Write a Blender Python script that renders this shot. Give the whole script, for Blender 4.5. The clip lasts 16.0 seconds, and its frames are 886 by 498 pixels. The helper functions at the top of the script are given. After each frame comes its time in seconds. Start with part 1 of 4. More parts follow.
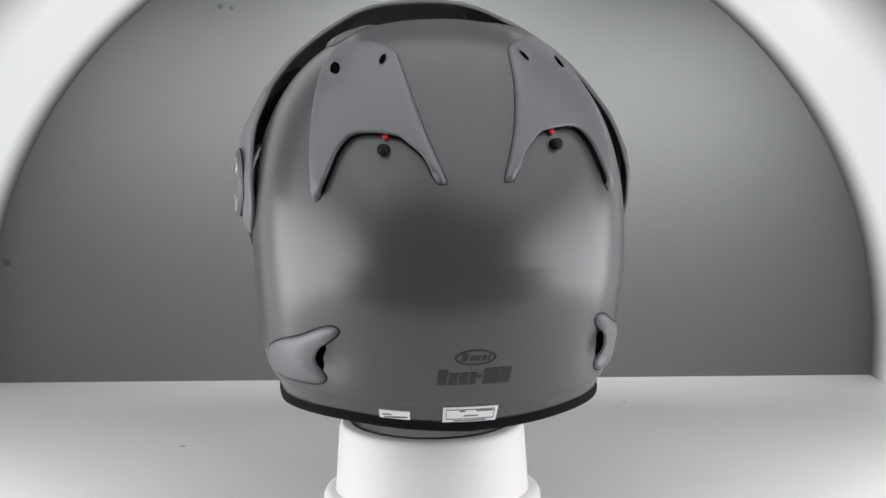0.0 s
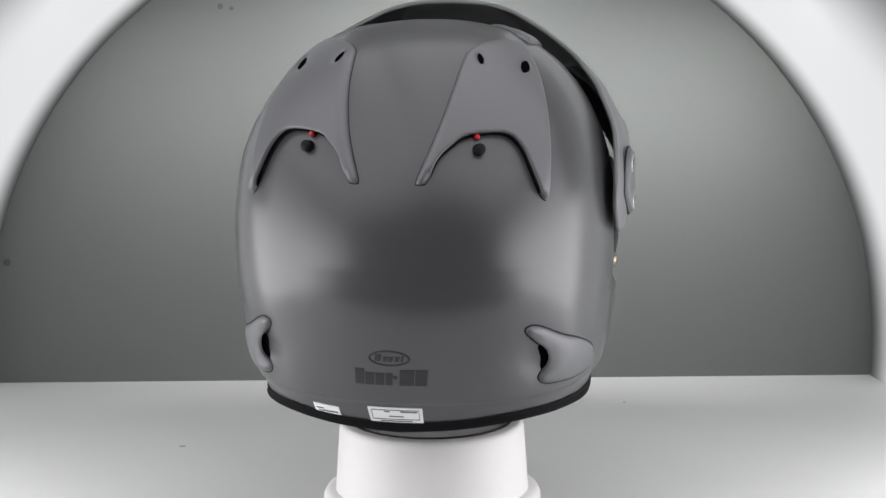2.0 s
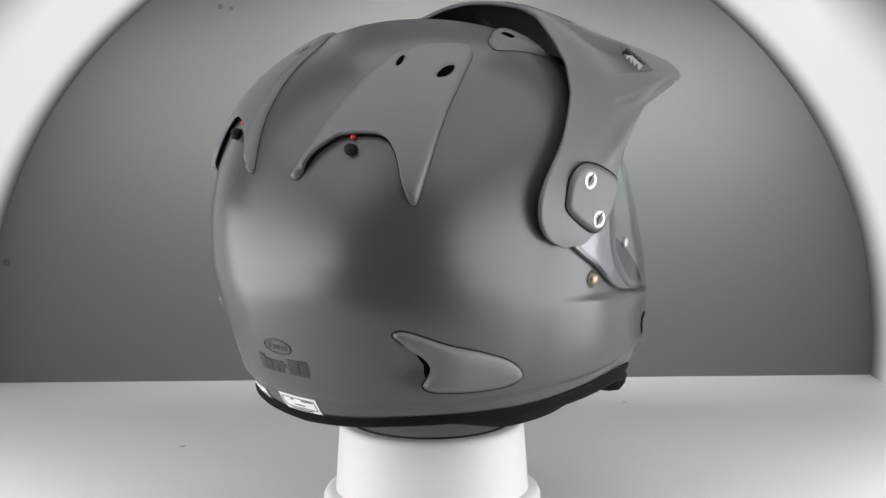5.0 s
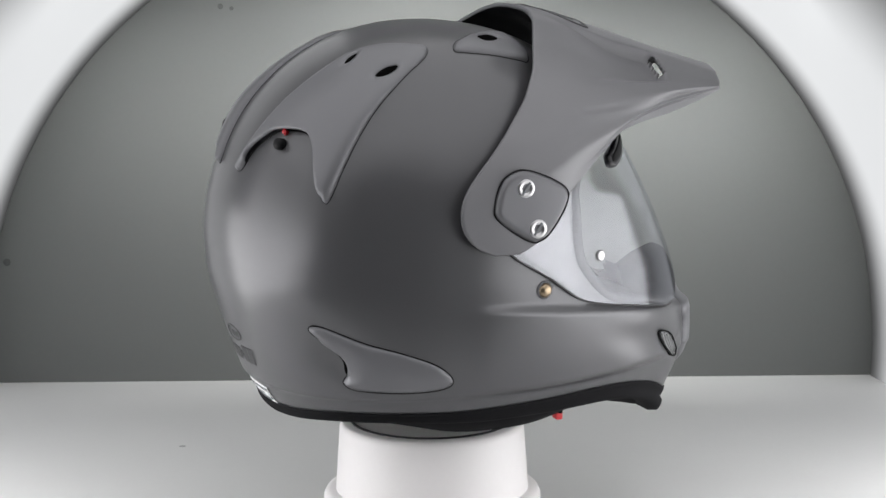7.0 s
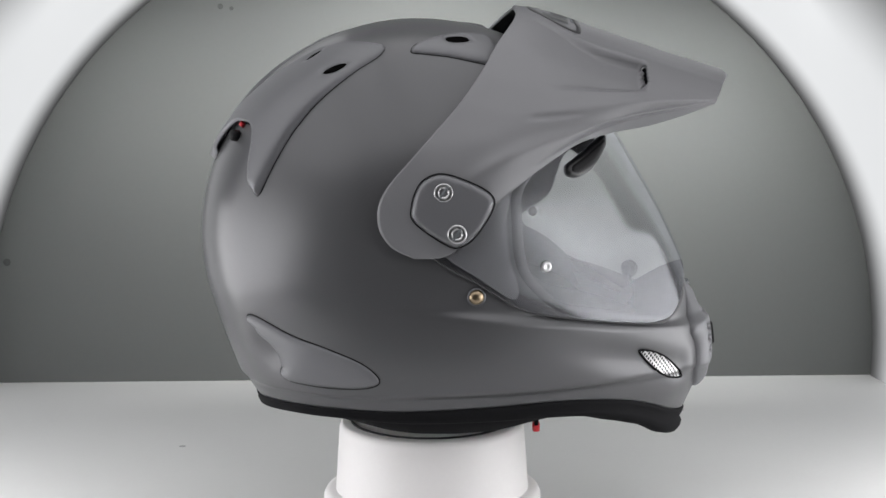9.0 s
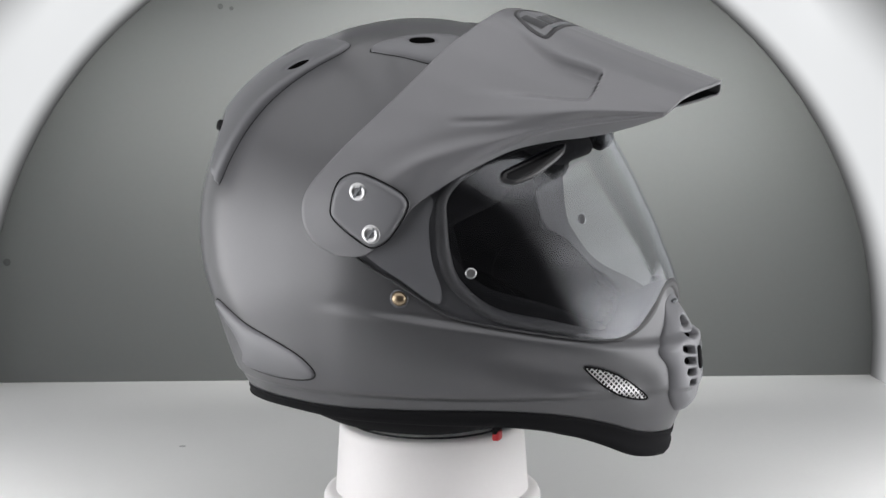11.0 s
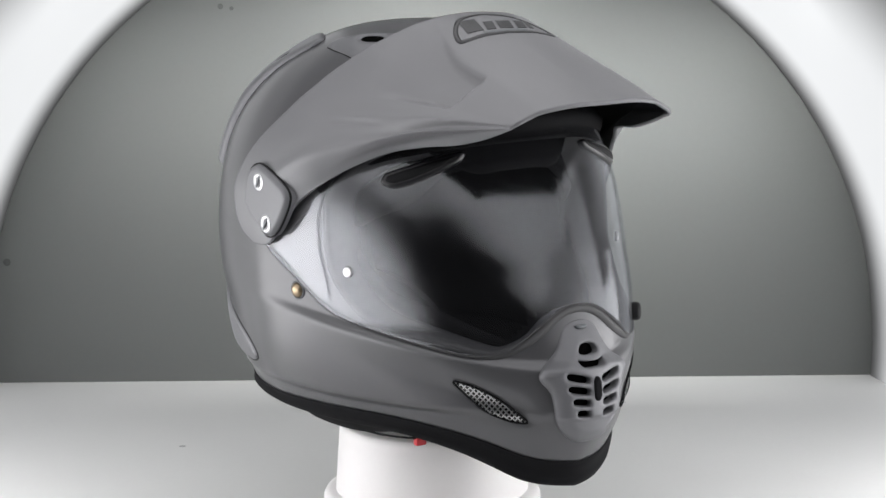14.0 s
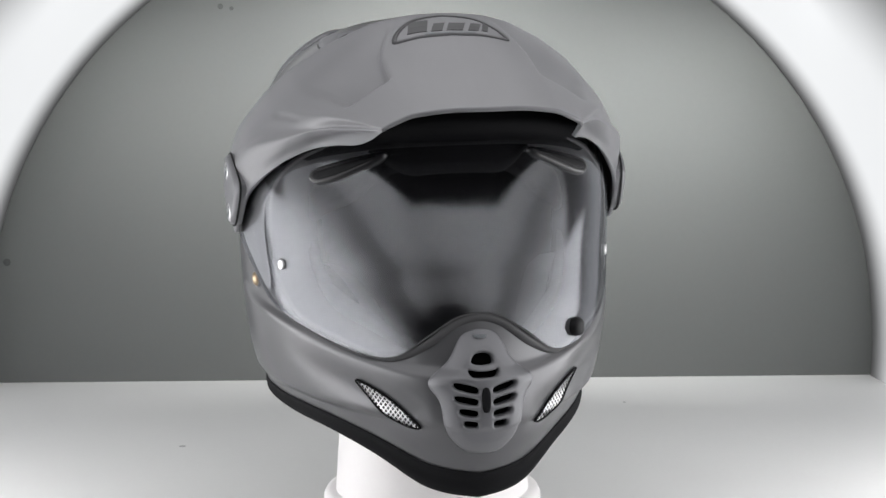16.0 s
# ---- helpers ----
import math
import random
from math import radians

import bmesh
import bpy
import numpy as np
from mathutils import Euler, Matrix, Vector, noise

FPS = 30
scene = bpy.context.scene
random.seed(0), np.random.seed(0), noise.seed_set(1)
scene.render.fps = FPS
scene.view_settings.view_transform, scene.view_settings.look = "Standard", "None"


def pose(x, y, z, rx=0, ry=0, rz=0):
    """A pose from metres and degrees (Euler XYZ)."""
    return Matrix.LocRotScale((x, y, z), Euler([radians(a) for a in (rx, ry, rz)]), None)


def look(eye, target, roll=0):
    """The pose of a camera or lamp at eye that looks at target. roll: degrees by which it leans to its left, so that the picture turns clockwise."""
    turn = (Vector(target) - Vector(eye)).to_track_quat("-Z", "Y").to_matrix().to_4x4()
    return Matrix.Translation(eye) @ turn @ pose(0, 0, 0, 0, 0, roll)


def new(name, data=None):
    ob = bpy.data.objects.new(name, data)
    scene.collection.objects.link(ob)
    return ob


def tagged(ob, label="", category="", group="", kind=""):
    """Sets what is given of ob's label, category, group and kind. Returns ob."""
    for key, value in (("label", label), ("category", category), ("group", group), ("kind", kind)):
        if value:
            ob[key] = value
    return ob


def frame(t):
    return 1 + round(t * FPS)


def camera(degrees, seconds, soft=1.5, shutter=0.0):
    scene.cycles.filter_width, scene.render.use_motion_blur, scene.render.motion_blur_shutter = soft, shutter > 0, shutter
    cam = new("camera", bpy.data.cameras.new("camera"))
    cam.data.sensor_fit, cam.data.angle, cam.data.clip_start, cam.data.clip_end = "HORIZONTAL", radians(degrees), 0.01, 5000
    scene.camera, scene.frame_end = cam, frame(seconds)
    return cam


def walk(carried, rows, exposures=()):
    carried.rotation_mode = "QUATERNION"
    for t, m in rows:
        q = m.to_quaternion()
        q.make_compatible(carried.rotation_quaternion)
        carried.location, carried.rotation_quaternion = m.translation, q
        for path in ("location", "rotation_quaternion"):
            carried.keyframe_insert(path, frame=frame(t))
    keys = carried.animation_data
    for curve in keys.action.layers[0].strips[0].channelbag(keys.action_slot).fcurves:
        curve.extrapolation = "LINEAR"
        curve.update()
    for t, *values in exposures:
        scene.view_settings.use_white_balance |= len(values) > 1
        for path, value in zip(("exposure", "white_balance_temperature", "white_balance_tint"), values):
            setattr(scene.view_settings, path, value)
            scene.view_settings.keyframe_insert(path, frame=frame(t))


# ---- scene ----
cam = camera(21.63, 16.0)
EYE = (0.0, -1.6, 0.49)
CAM_POSE = Matrix.Translation(EYE) @ pose(0, 0, 0, 0, 0, -0.3238) @ pose(0, 0, 0, 90 - 10.4026, 0, 0) @ pose(0, 0, 0, 0, 0, -0.4596)
walk(cam, [(0.0, CAM_POSE), (16.0, CAM_POSE)], [(0.0, -0.04), (4.2, -0.05), (9.2, -0.05), (11.5, 0.0), (13.0, 0.09), (16.0, 0.10)])

# ---- light ----
scene.view_settings.exposure = 0.0
world = bpy.data.worlds.new("dim_room")
world.use_nodes = True
world.node_tree.nodes["Background"].inputs[0].default_value = (0.55, 0.60, 0.62, 1)
world.node_tree.nodes["Background"].inputs[1].default_value = 0.14
scene.world = world
PANEL_POWER, BAND_POWER, TOP_POWER = 3.9, 0.79, 1.22

# unseen fill lamps added under the vault to brighten the backdrop's top
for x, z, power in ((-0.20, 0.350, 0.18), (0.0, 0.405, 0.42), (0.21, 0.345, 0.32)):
    wash = bpy.data.lights.new("backdrop_fill", "AREA")
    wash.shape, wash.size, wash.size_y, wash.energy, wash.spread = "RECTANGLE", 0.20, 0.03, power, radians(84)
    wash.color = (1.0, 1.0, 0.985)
    new("backdrop_fill", wash).matrix_world = look((x, 0.22, z), (x * 1.05, 0.425, z - 0.14))


# ---- materials ----
def material(name, colour, rough=0.5, metal=0.0, grain=0.0, grain_size=400.0, bump=0.0, bump_size=900.0, stain=0.0, coat=0.0, spec=0.5):
    """A principled material with colour variation at two scales and a fine bump."""
    m = bpy.data.materials.new(name)
    m.use_nodes = True
    nt = m.node_tree
    b = nt.nodes["Principled BSDF"]
    b.inputs["Roughness"].default_value = rough
    b.inputs["Metallic"].default_value = metal
    b.inputs["Coat Weight"].default_value = coat
    b.inputs["Coat Roughness"].default_value = 0.12
    b.inputs["Specular IOR Level"].default_value = spec
    tc = nt.nodes.new("ShaderNodeTexCoord")
    fine, big = nt.nodes.new("ShaderNodeTexNoise"), nt.nodes.new("ShaderNodeTexNoise")
    fine.inputs["Scale"].default_value, big.inputs["Scale"].default_value = grain_size, 14.0
    fine.inputs["Detail"].default_value, big.inputs["Detail"].default_value = 2.0, 4.0
    for n in (fine, big):
        nt.links.new(tc.outputs["Object"], n.inputs["Vector"])
    add = nt.nodes.new("ShaderNodeMath")
    add.operation = "MULTIPLY_ADD"
    add.inputs[1].default_value = grain
    nt.links.new(fine.outputs["Fac"], add.inputs[0])
    add2 = nt.nodes.new("ShaderNodeMath")
    add2.operation = "MULTIPLY_ADD"
    add2.inputs[1].default_value = stain
    add2.inputs[2].default_value = 1.0 - 0.5 * grain - 0.5 * stain
    nt.links.new(big.outputs["Fac"], add2.inputs[0])
    nt.links.new(add2.outputs[0], add.inputs[2])
    mul = nt.nodes.new("ShaderNodeVectorMath")
    mul.operation = "SCALE"
    mul.inputs[0].default_value = colour
    nt.links.new(add.outputs[0], mul.inputs["Scale"])
    nt.links.new(mul.outputs[0], b.inputs["Base Color"])
    if bump:
        bn, bp = nt.nodes.new("ShaderNodeTexNoise"), nt.nodes.new("ShaderNodeBump")
        bn.inputs["Scale"].default_value = bump_size
        bp.inputs["Strength"].default_value = bump
        bp.inputs["Distance"].default_value = 0.0004
        nt.links.new(tc.outputs["Object"], bn.inputs["Vector"])
        nt.links.new(bn.outputs["Fac"], bp.inputs["Height"])
        nt.links.new(bp.outputs[0], b.inputs["Normal"])
    return m


def glowing(name, colour, power, *fades, base=0.25):
    """A lit diffuser whose lamps sit behind it along a strip: its strength is the product of fades (axis, dark end, bright end, floor)."""
    m = bpy.data.materials.new(name)
    m.use_nodes = True
    nt = m.node_tree
    p = nt.nodes["Principled BSDF"]
    p.inputs["Base Color"].default_value = (base, base, base * 1.03, 1)
    p.inputs["Roughness"].default_value = 0.6
    p.inputs["Emission Color"].default_value = (*colour, 1)
    tc, sp = nt.nodes.new("ShaderNodeTexCoord"), nt.nodes.new("ShaderNodeSeparateXYZ")
    nt.links.new(tc.outputs["Object"], sp.inputs[0])
    last = None
    for axis, a, b, least in fades:
        mr = nt.nodes.new("ShaderNodeMapRange")
        mr.interpolation_type = "SMOOTHSTEP"
        mr.inputs["From Min"].default_value, mr.inputs["From Max"].default_value = a, b
        mr.inputs["To Min"].default_value, mr.inputs["To Max"].default_value = least, 1.0
        nt.links.new(sp.outputs[axis], mr.inputs["Value"])
        mul = nt.nodes.new("ShaderNodeMath")
        mul.operation = "MULTIPLY"
        mul.inputs[0].default_value = power
        if last:
            nt.links.new(last.outputs[0], mul.inputs[0])
        nt.links.new(mr.outputs[0], mul.inputs[1])
        last = mul
    nt.links.new(last.outputs[0], p.inputs["Emission Strength"])
    return m


PAINT = material("matte_grey_paint", (0.102, 0.102, 0.108), 0.29, 0.42, 0.10, 2600, 0.03, 2500, 0.04, coat=0.05, spec=0.4)
PLASTIC = material("grey_painted_plastic", (0.145, 0.146, 0.156), 0.44, 0.3, 0.08, 2200, 0.04, 2200, 0.05)
PEAK_PAINT = material("light_grey_painted_plastic", (0.166, 0.166, 0.176), 0.45, 0.2, 0.08, 2200, 0.04, 2200, 0.05)
# near-black without gloss: paints the shade inside holes and vents
HOLE_SHADE = material("hole_shade_black", (0.003, 0.003, 0.003), 1.0, 0, 0.1, 500, 0, 900, 0.1, spec=0.0)
GASKET = material("grey_rubber", (0.042, 0.042, 0.045), 0.6, 0, 0.1, 700, 0.1, 900, 0.1)
FROST = material("frosted_silver_plastic", (0.21, 0.21, 0.22), 0.35, 0.3, 0.05, 900, 0.05, 900, 0.05)
RUBBER = material("black_rubber", (0.008, 0.008, 0.009), 0.85, 0, 0.2, 700, 0.2, 900, 0.1, spec=0.1)
CLOTH = material("black_cloth", (0.008, 0.008, 0.009), 0.95, 0, 0.3, 900, 0.08, 1500, 0.2, spec=0.1)
DARK = material("dark_plastic", (0.006, 0.006, 0.007), 0.6, 0, 0.1, 500, 0, 900, 0.1, spec=0.2)
GLOSS_BLACK = material("glossy_black_plastic", (0.010, 0.010, 0.012), 0.3, 0, 0.1, 500, 0, 900, 0.1, spec=0.5)
STEEL = material("bright_steel", (0.52, 0.52, 0.53), 0.32, 1.0, 0.1, 1500, 0.05, 1500, 0.1)
BRASS = material("aged_brass", (0.32, 0.25, 0.17), 0.3, 1.0, 0.2, 900, 0.05, 1500, 0.3)
RED = material("red_plastic", (0.55, 0.02, 0.03), 0.4, 0, 0.1, 500, 0, 900, 0.1)
DECAL = material("dark_grey_decal", (0.022, 0.022, 0.025), 0.4, 0.1, 0.1, 900, 0, 900, 0.1)
LABEL = material("white_label_paper", (0.85, 0.86, 0.87), 0.5, 0, 0.03, 900, 0, 900, 0.03)
PRINT = material("grey_print", (0.12, 0.13, 0.14), 0.5, 0, 0.1, 900, 0, 900, 0.1)
CERAMIC = material("white_plastic", (0.82, 0.80, 0.80), 0.42, 0, 0.03, 300, 0.02, 300, 0.03)
WALL = material("grey_backdrop_sheet", (0.112, 0.117, 0.114), 0.75, 0, 0.05, 250, 0.02, 400, 0.05)
FLOOR = material("white_acrylic_floor", (0.70, 0.70, 0.695), 0.40, 0, 0.03, 200, 0.02, 400, 0.04)
VAULT = material("white_diffuser_sheet", (0.36, 0.365, 0.37), 0.7, 0, 0.03, 200, 0.02, 300, 0.03)
FLOOR_EDGE = material("dark_outer_wall", (0.03, 0.03, 0.032), 0.8, 0, 0.1, 60, 0, 300, 0.2)
ROOM = material("dark_room_paint", (0.22, 0.22, 0.225), 0.8, 0, 0.04, 120, 0.02, 300, 0.06)
SPOT = material("grey_dust", (0.070, 0.074, 0.072), 0.8, 0, 0.3, 300, 0, 300, 0.2)
FLOOR_SPOT = material("grey_floor_dust", (0.42, 0.425, 0.425), 0.8, 0, 0.3, 300, 0, 300, 0.2)
PANEL_LIGHT = glowing("lit_side_diffuser", (1.0, 0.995, 1.0), PANEL_POWER, ("Z", 0.40, 0.14, 0.16), ("Y", -1.24, -0.24, 0.0))
BAND_LIGHT = glowing("lit_arch_band", (0.97, 0.985, 1.0), BAND_POWER, ("Y", 0.04, 0.25, 0.12), ("Y", 0.425, 0.36, 0.05), base=0.06)
TOP_LIGHT = glowing("lit_top_diffuser", (1.0, 0.995, 1.0), TOP_POWER, ("Z", 0.30, 0.52, 0.55), ("Y", -1.24, -0.40, 0.32))


def glass_material():
    """Thin clear visor plastic: mostly clear, mirror-like at a slant."""
    m = bpy.data.materials.new("clear_visor")
    m.use_nodes = True
    nt = m.node_tree
    nt.nodes.remove(nt.nodes["Principled BSDF"])
    out = nt.nodes["Material Output"]
    clear, gloss, mix, slant = (nt.nodes.new("ShaderNode" + k) for k in ("BsdfTransparent", "BsdfGlossy", "MixShader", "LayerWeight"))
    clear.inputs[0].default_value = (0.90, 0.905, 0.915, 1)
    gloss.inputs["Color"].default_value = (0.92, 0.94, 1.0, 1)
    gloss.inputs["Roughness"].default_value = 0.14
    slant.inputs[0].default_value = 0.5
    power, scale = nt.nodes.new("ShaderNodeMath"), nt.nodes.new("ShaderNodeMath")
    power.operation, scale.operation = "POWER", "MULTIPLY_ADD"
    power.inputs[1].default_value = 4.5
    scale.inputs[1].default_value, scale.inputs[2].default_value = 0.40, 0.095
    nt.links.new(slant.outputs["Facing"], power.inputs[0])
    nt.links.new(power.outputs[0], scale.inputs[0])
    nt.links.new(scale.outputs[0], mix.inputs[0])
    nt.links.new(clear.outputs[0], mix.inputs[1])
    nt.links.new(gloss.outputs[0], mix.inputs[2])
    # faint bluish diffuse share, painted in for a soft reflection on the visor
    sheen, film = nt.nodes.new("ShaderNodeBsdfDiffuse"), nt.nodes.new("ShaderNodeMixShader")
    sheen.inputs[0].default_value = (0.70, 0.71, 0.78, 1)
    film.inputs[0].default_value = 0.004
    nt.links.new(mix.outputs[0], film.inputs[1])
    nt.links.new(sheen.outputs[0], film.inputs[2])
    nt.links.new(film.outputs[0], out.inputs[0])
    return m


VISOR = glass_material()


# ---- mesh helpers ----
def part(name, bm, mat, parent, label="", smooth=True, mats=()):
    """Links a bmesh as one mesh object under a thing or a part."""
    me = bpy.data.meshes.new(name)
    bm.to_mesh(me)
    bm.free()
    for m in (mat, *mats):
        me.materials.append(m)
    if smooth:
        me.polygons.foreach_set("use_smooth", [True] * len(me.polygons))
    ob = new(name, me)
    if parent:
        ob.parent = parent
    if label:
        tagged(ob, label)
    return ob


def from_grid(pts, closed_u=False, flip=False):
    """A bmesh from a grid of points (rows u, columns v)."""
    bm = bmesh.new()
    nu, nv = pts.shape[:2]
    vs = [[bm.verts.new(p) for p in row] for row in pts]
    for i in range(nu if closed_u else nu - 1):
        for j in range(nv - 1):
            k = (i + 1) % nu
            f = (vs[i][j], vs[k][j], vs[k][j + 1], vs[i][j + 1])
            bm.faces.new(f[::-1] if flip else f)
    return bm


def lathe(profile, n=64, centre=(0, 0, 0)):
    """A closed turned body from (radius, z) pairs."""
    a = np.linspace(0, 2 * np.pi, n, endpoint=False)
    pts = np.array([[(centre[0] + r * np.cos(t), centre[1] + r * np.sin(t), centre[2] + z) for r, z in profile] for t in a])
    bm = from_grid(pts, closed_u=True)
    bmesh.ops.remove_doubles(bm, verts=bm.verts, dist=1e-6)
    bmesh.ops.recalc_face_normals(bm, faces=bm.faces)
    return bm


def box(x0, x1, y0, y1, z0, z1, bevel=0.0):
    bm = bmesh.new()
    bmesh.ops.create_cube(bm, size=1, matrix=Matrix.Translation(((x0 + x1) / 2, (y0 + y1) / 2, (z0 + z1) / 2)) @ Matrix.Diagonal((x1 - x0, y1 - y0, z1 - z0, 1)))
    if bevel:
        bmesh.ops.bevel(bm, geom=bm.edges[:], offset=bevel, segments=3, affect="EDGES", profile=0.5)
    return bm


def spline(points, n, closed=False):
    """n points along a Catmull-Rom curve through the given ones, evenly spaced."""
    p = np.array(points, float)
    p = np.vstack([p[-1], p, p[:2]]) if closed else np.vstack([2 * p[0] - p[1], p, 2 * p[-1] - p[-2]])
    t = np.linspace(0, 1, 24, endpoint=False)[:, None]
    out = []
    for a, b, c, d in zip(p[:-3], p[1:-2], p[2:-1], p[3:]):
        out.append(0.5 * (2 * b + (c - a) * t + (2 * a - 5 * b + 4 * c - d) * t**2 + (3 * b - a - 3 * c + d) * t**3))
    out = np.vstack(out + [p[-2][None]])
    l = np.concatenate([[0], np.cumsum(np.linalg.norm(np.diff(out, axis=0), axis=1))])
    g = np.linspace(0, l[-1], n, endpoint=not closed)
    return np.stack([np.interp(g, l, out[:, k]) for k in range(p.shape[1])], 1)



# ---- helmet skin ----
# helmet skin: s in degrees from the front (0) over the right (90) to the back (180); v is height below ZE, latitude above it
ZE, ZT, YC = 0.120, 0.268, -0.008
LOW_Z = [-0.03, 0.000, 0.010, 0.025, 0.042, 0.070, 0.099, 0.120]
LOW_R = [0.085, 0.105, 0.114, 0.124, 0.131, 0.1405, 0.148, 0.150]
LOW_B = [0.092, 0.1035, 0.1090, 0.1150, 0.1200, 0.1245, 0.127, 0.1275]
LOW_F = [0.180, 0.191, 0.194, 0.196, 0.196, 0.191, 0.182, 0.173]
TOP_W = [0.0, 0.2, 0.446, 0.6, 0.8, 1.0]
TOP_F = [0.173, 0.161, 0.153, 0.154, 0.160, 0.165]


def smooth_table(x, xs, ys):
    """Catmull-Rom through the table."""
    xs, ys = np.array(xs), np.array(ys)
    m = np.gradient(ys, xs)
    x = np.clip(x, xs[0], xs[-1])
    i = np.clip(np.searchsorted(xs, x) - 1, 0, len(xs) - 2)
    h = xs[i + 1] - xs[i]
    t = (x - xs[i]) / h
    return ((2 * t**3 - 3 * t**2 + 1) * ys[i] + (t**3 - 2 * t**2 + t) * h * m[i]
            + (-2 * t**3 + 3 * t**2) * ys[i + 1] + (t**3 - t**2) * h * m[i + 1])


def step(e0, e1, x):
    t = np.clip((x - e0) / (e1 - e0), 0, 1)
    return t * t * (3 - 2 * t)


def relief(s, z):
    """Raised and sunk parts of the shell's skin, in metres."""
    a = np.abs((s + 180) % 360 - 180)
    front = 1 - step(70, 100, a)
    d = -0.0016 * step(0.029, 0.025, z)
    line = 0.074 + 0.016 * step(40, 95, a) - 0.012 * step(60, 10, a)
    d = d + 0.0045 * front * step(line + 0.002, line - 0.0055, z) * step(-0.01, 0.03, z)
    d = d - 0.0030 * step(105, 70, a) * step(0.0325, 0.0265, z) * step(20, 40, a)
    # channel that leads to the chin grille
    mid = 0.0368 + 0.00062 * (a - 28)
    d = d - 0.0030 * np.exp(-(((z - mid) / 0.0105) ** 2)) * step(14, 22, a) * step(66, 40, a)
    # dip under the mouth of the side vent
    d = d - 0.0042 * np.exp(-(((a - 134) / 7.5) ** 2) - ((z - 0.054) / 0.015) ** 2)
    return d


def skin(s, z, off=0.0, plain=False):
    """Points of the skin at azimuth s (degrees) and height z, moved outwards by off."""
    s, z = np.broadcast_arrays(np.asarray(s, float), np.asarray(z, float))
    w = np.clip((z - ZE) / (ZT - ZE), 0, 1)
    c = np.sqrt(np.maximum(1 - w * w, 0))
    zl = np.minimum(z, ZE)
    low = z < ZE
    ar = np.where(low, smooth_table(zl, LOW_Z, LOW_R), 0.150 * c)
    b = np.where(low, smooth_table(zl, LOW_Z, LOW_B), 0.1275 * np.maximum(1 - w**2.4, 0) ** (1 / 2.4))
    af = np.where(low, smooth_table(zl, LOW_Z, LOW_F), smooth_table(w, TOP_W, TOP_F) * c)
    r = np.radians(s)
    ca, sa = np.cos(r), np.sin(r)
    # squarer at the back, leaner at the chin
    nf = 2.0 - 0.09 * step(0.17, 0.11, z) - 0.12 * step(0.10, 0.03, z)
    n = np.where(ca > 0, nf, 2.0 + (0.10 * np.sin(2 * r) ** 2 + 0.30 - 0.12 * step(0.11, 0.06, z)) * step(0.0, 0.3, -ca))
    a = np.where(ca > 0, af, ar)
    k = (np.abs(ca) ** n + np.abs(sa) ** n) ** (-1 / n)
    # widest a little behind the ears, leaner before them
    wide = 1 + np.where(sa < 0, 0.036, -0.015) * step(-0.35, 0.45, -ca) * step(0.95, 0.35, -ca) - 0.030 * step(-0.10, 0.50, ca) * step(0.18, 0.10, z)
    x, y = b * k * sa * wide, YC + a * k * ca
    if not plain:
        off = off + relief(s, z)
    if np.any(off != 0):
        e = 0.4
        dz = 0.0006
        z2 = np.clip(z + dz, -0.03, ZT - 1e-5)
        z1 = np.clip(z - dz, -0.03, ZT - 1e-5)
        p1, p2 = skin(s - e, z, 0.0, True), skin(s + e, z, 0.0, True)
        q1, q2 = skin(s, z1, 0.0, True), skin(s, z2, 0.0, True)
        nv = np.cross(q2 - q1, p2 - p1)
        nv /= np.maximum(np.linalg.norm(nv, axis=-1, keepdims=True), 1e-12)
        pts = np.stack([x, y, z], -1)
        out = np.where((nv * (pts - np.array([0, 0, 0.11]))).sum(-1, keepdims=True) < 0, -1, 1)
        return pts + nv * out * np.asarray(off)[..., None]
    return np.stack([x, y, z], -1)


DEG = 0.0021


def flat(s, z):
    """Chart of the skin in metres: along the girth and up the meridian."""
    w = np.clip((np.asarray(z, float) - ZE) / (ZT - ZE), 0, 1)
    return np.stack([np.asarray(s, float) * DEG, np.where(np.asarray(z) < ZE, z, ZE + 0.15 * np.arcsin(w))], -1)


def unflat(uv):
    w = np.sin(np.clip((uv[..., 1] - ZE) / 0.15, 0, np.pi / 2))
    return uv[..., 0] / DEG, np.where(uv[..., 1] < ZE, uv[..., 1], ZE + (ZT - ZE) * np.minimum(w, 0.9999))


def inside(p, poly):
    """Which of the points lie inside the polygon."""
    x, y = p[:, 0], p[:, 1]
    r = np.zeros(len(p), bool)
    for (x0, y0), (x1, y1) in zip(poly, np.roll(poly, -1, 0)):
        if y0 != y1:
            r ^= ((y0 > y) != (y1 > y)) & (x < (x1 - x0) * (y - y0) / (y1 - y0) + x0)
    return r


def nearest(p, poly, skip=None, closed=True):
    """The nearest place on the polygon's outline, and how far it is."""
    best, where = np.full(len(p), 1e9), np.array(p)
    for k, (a, b) in enumerate(zip(poly, np.roll(poly, -1, 0))):
        if (skip is not None and skip[k]) or (not closed and k == len(poly) - 1):
            continue
        d = b - a
        t = np.clip(((p - a) @ d) / max(d @ d, 1e-18), 0, 1)
        q = a + t[:, None] * d
        e = np.hypot(*(p - q).T)
        m = e < best
        best[m], where[m] = e[m], q[m]
    return where, best


def outline(pairs, mirror=False, n=120):
    """A smooth closed outline in the chart from (s, z) pairs; mirror: the same on the left side."""
    a = np.array(pairs, float)
    c = spline(flat(a[:, 0], a[:, 1]), n, closed=True)
    if mirror:
        c[:, 0] = 360 * DEG - c[:, 0]
        c = c[::-1]
    return c


def on_skin(uv, off):
    s, z = unflat(uv)
    return skin(s, z, off)


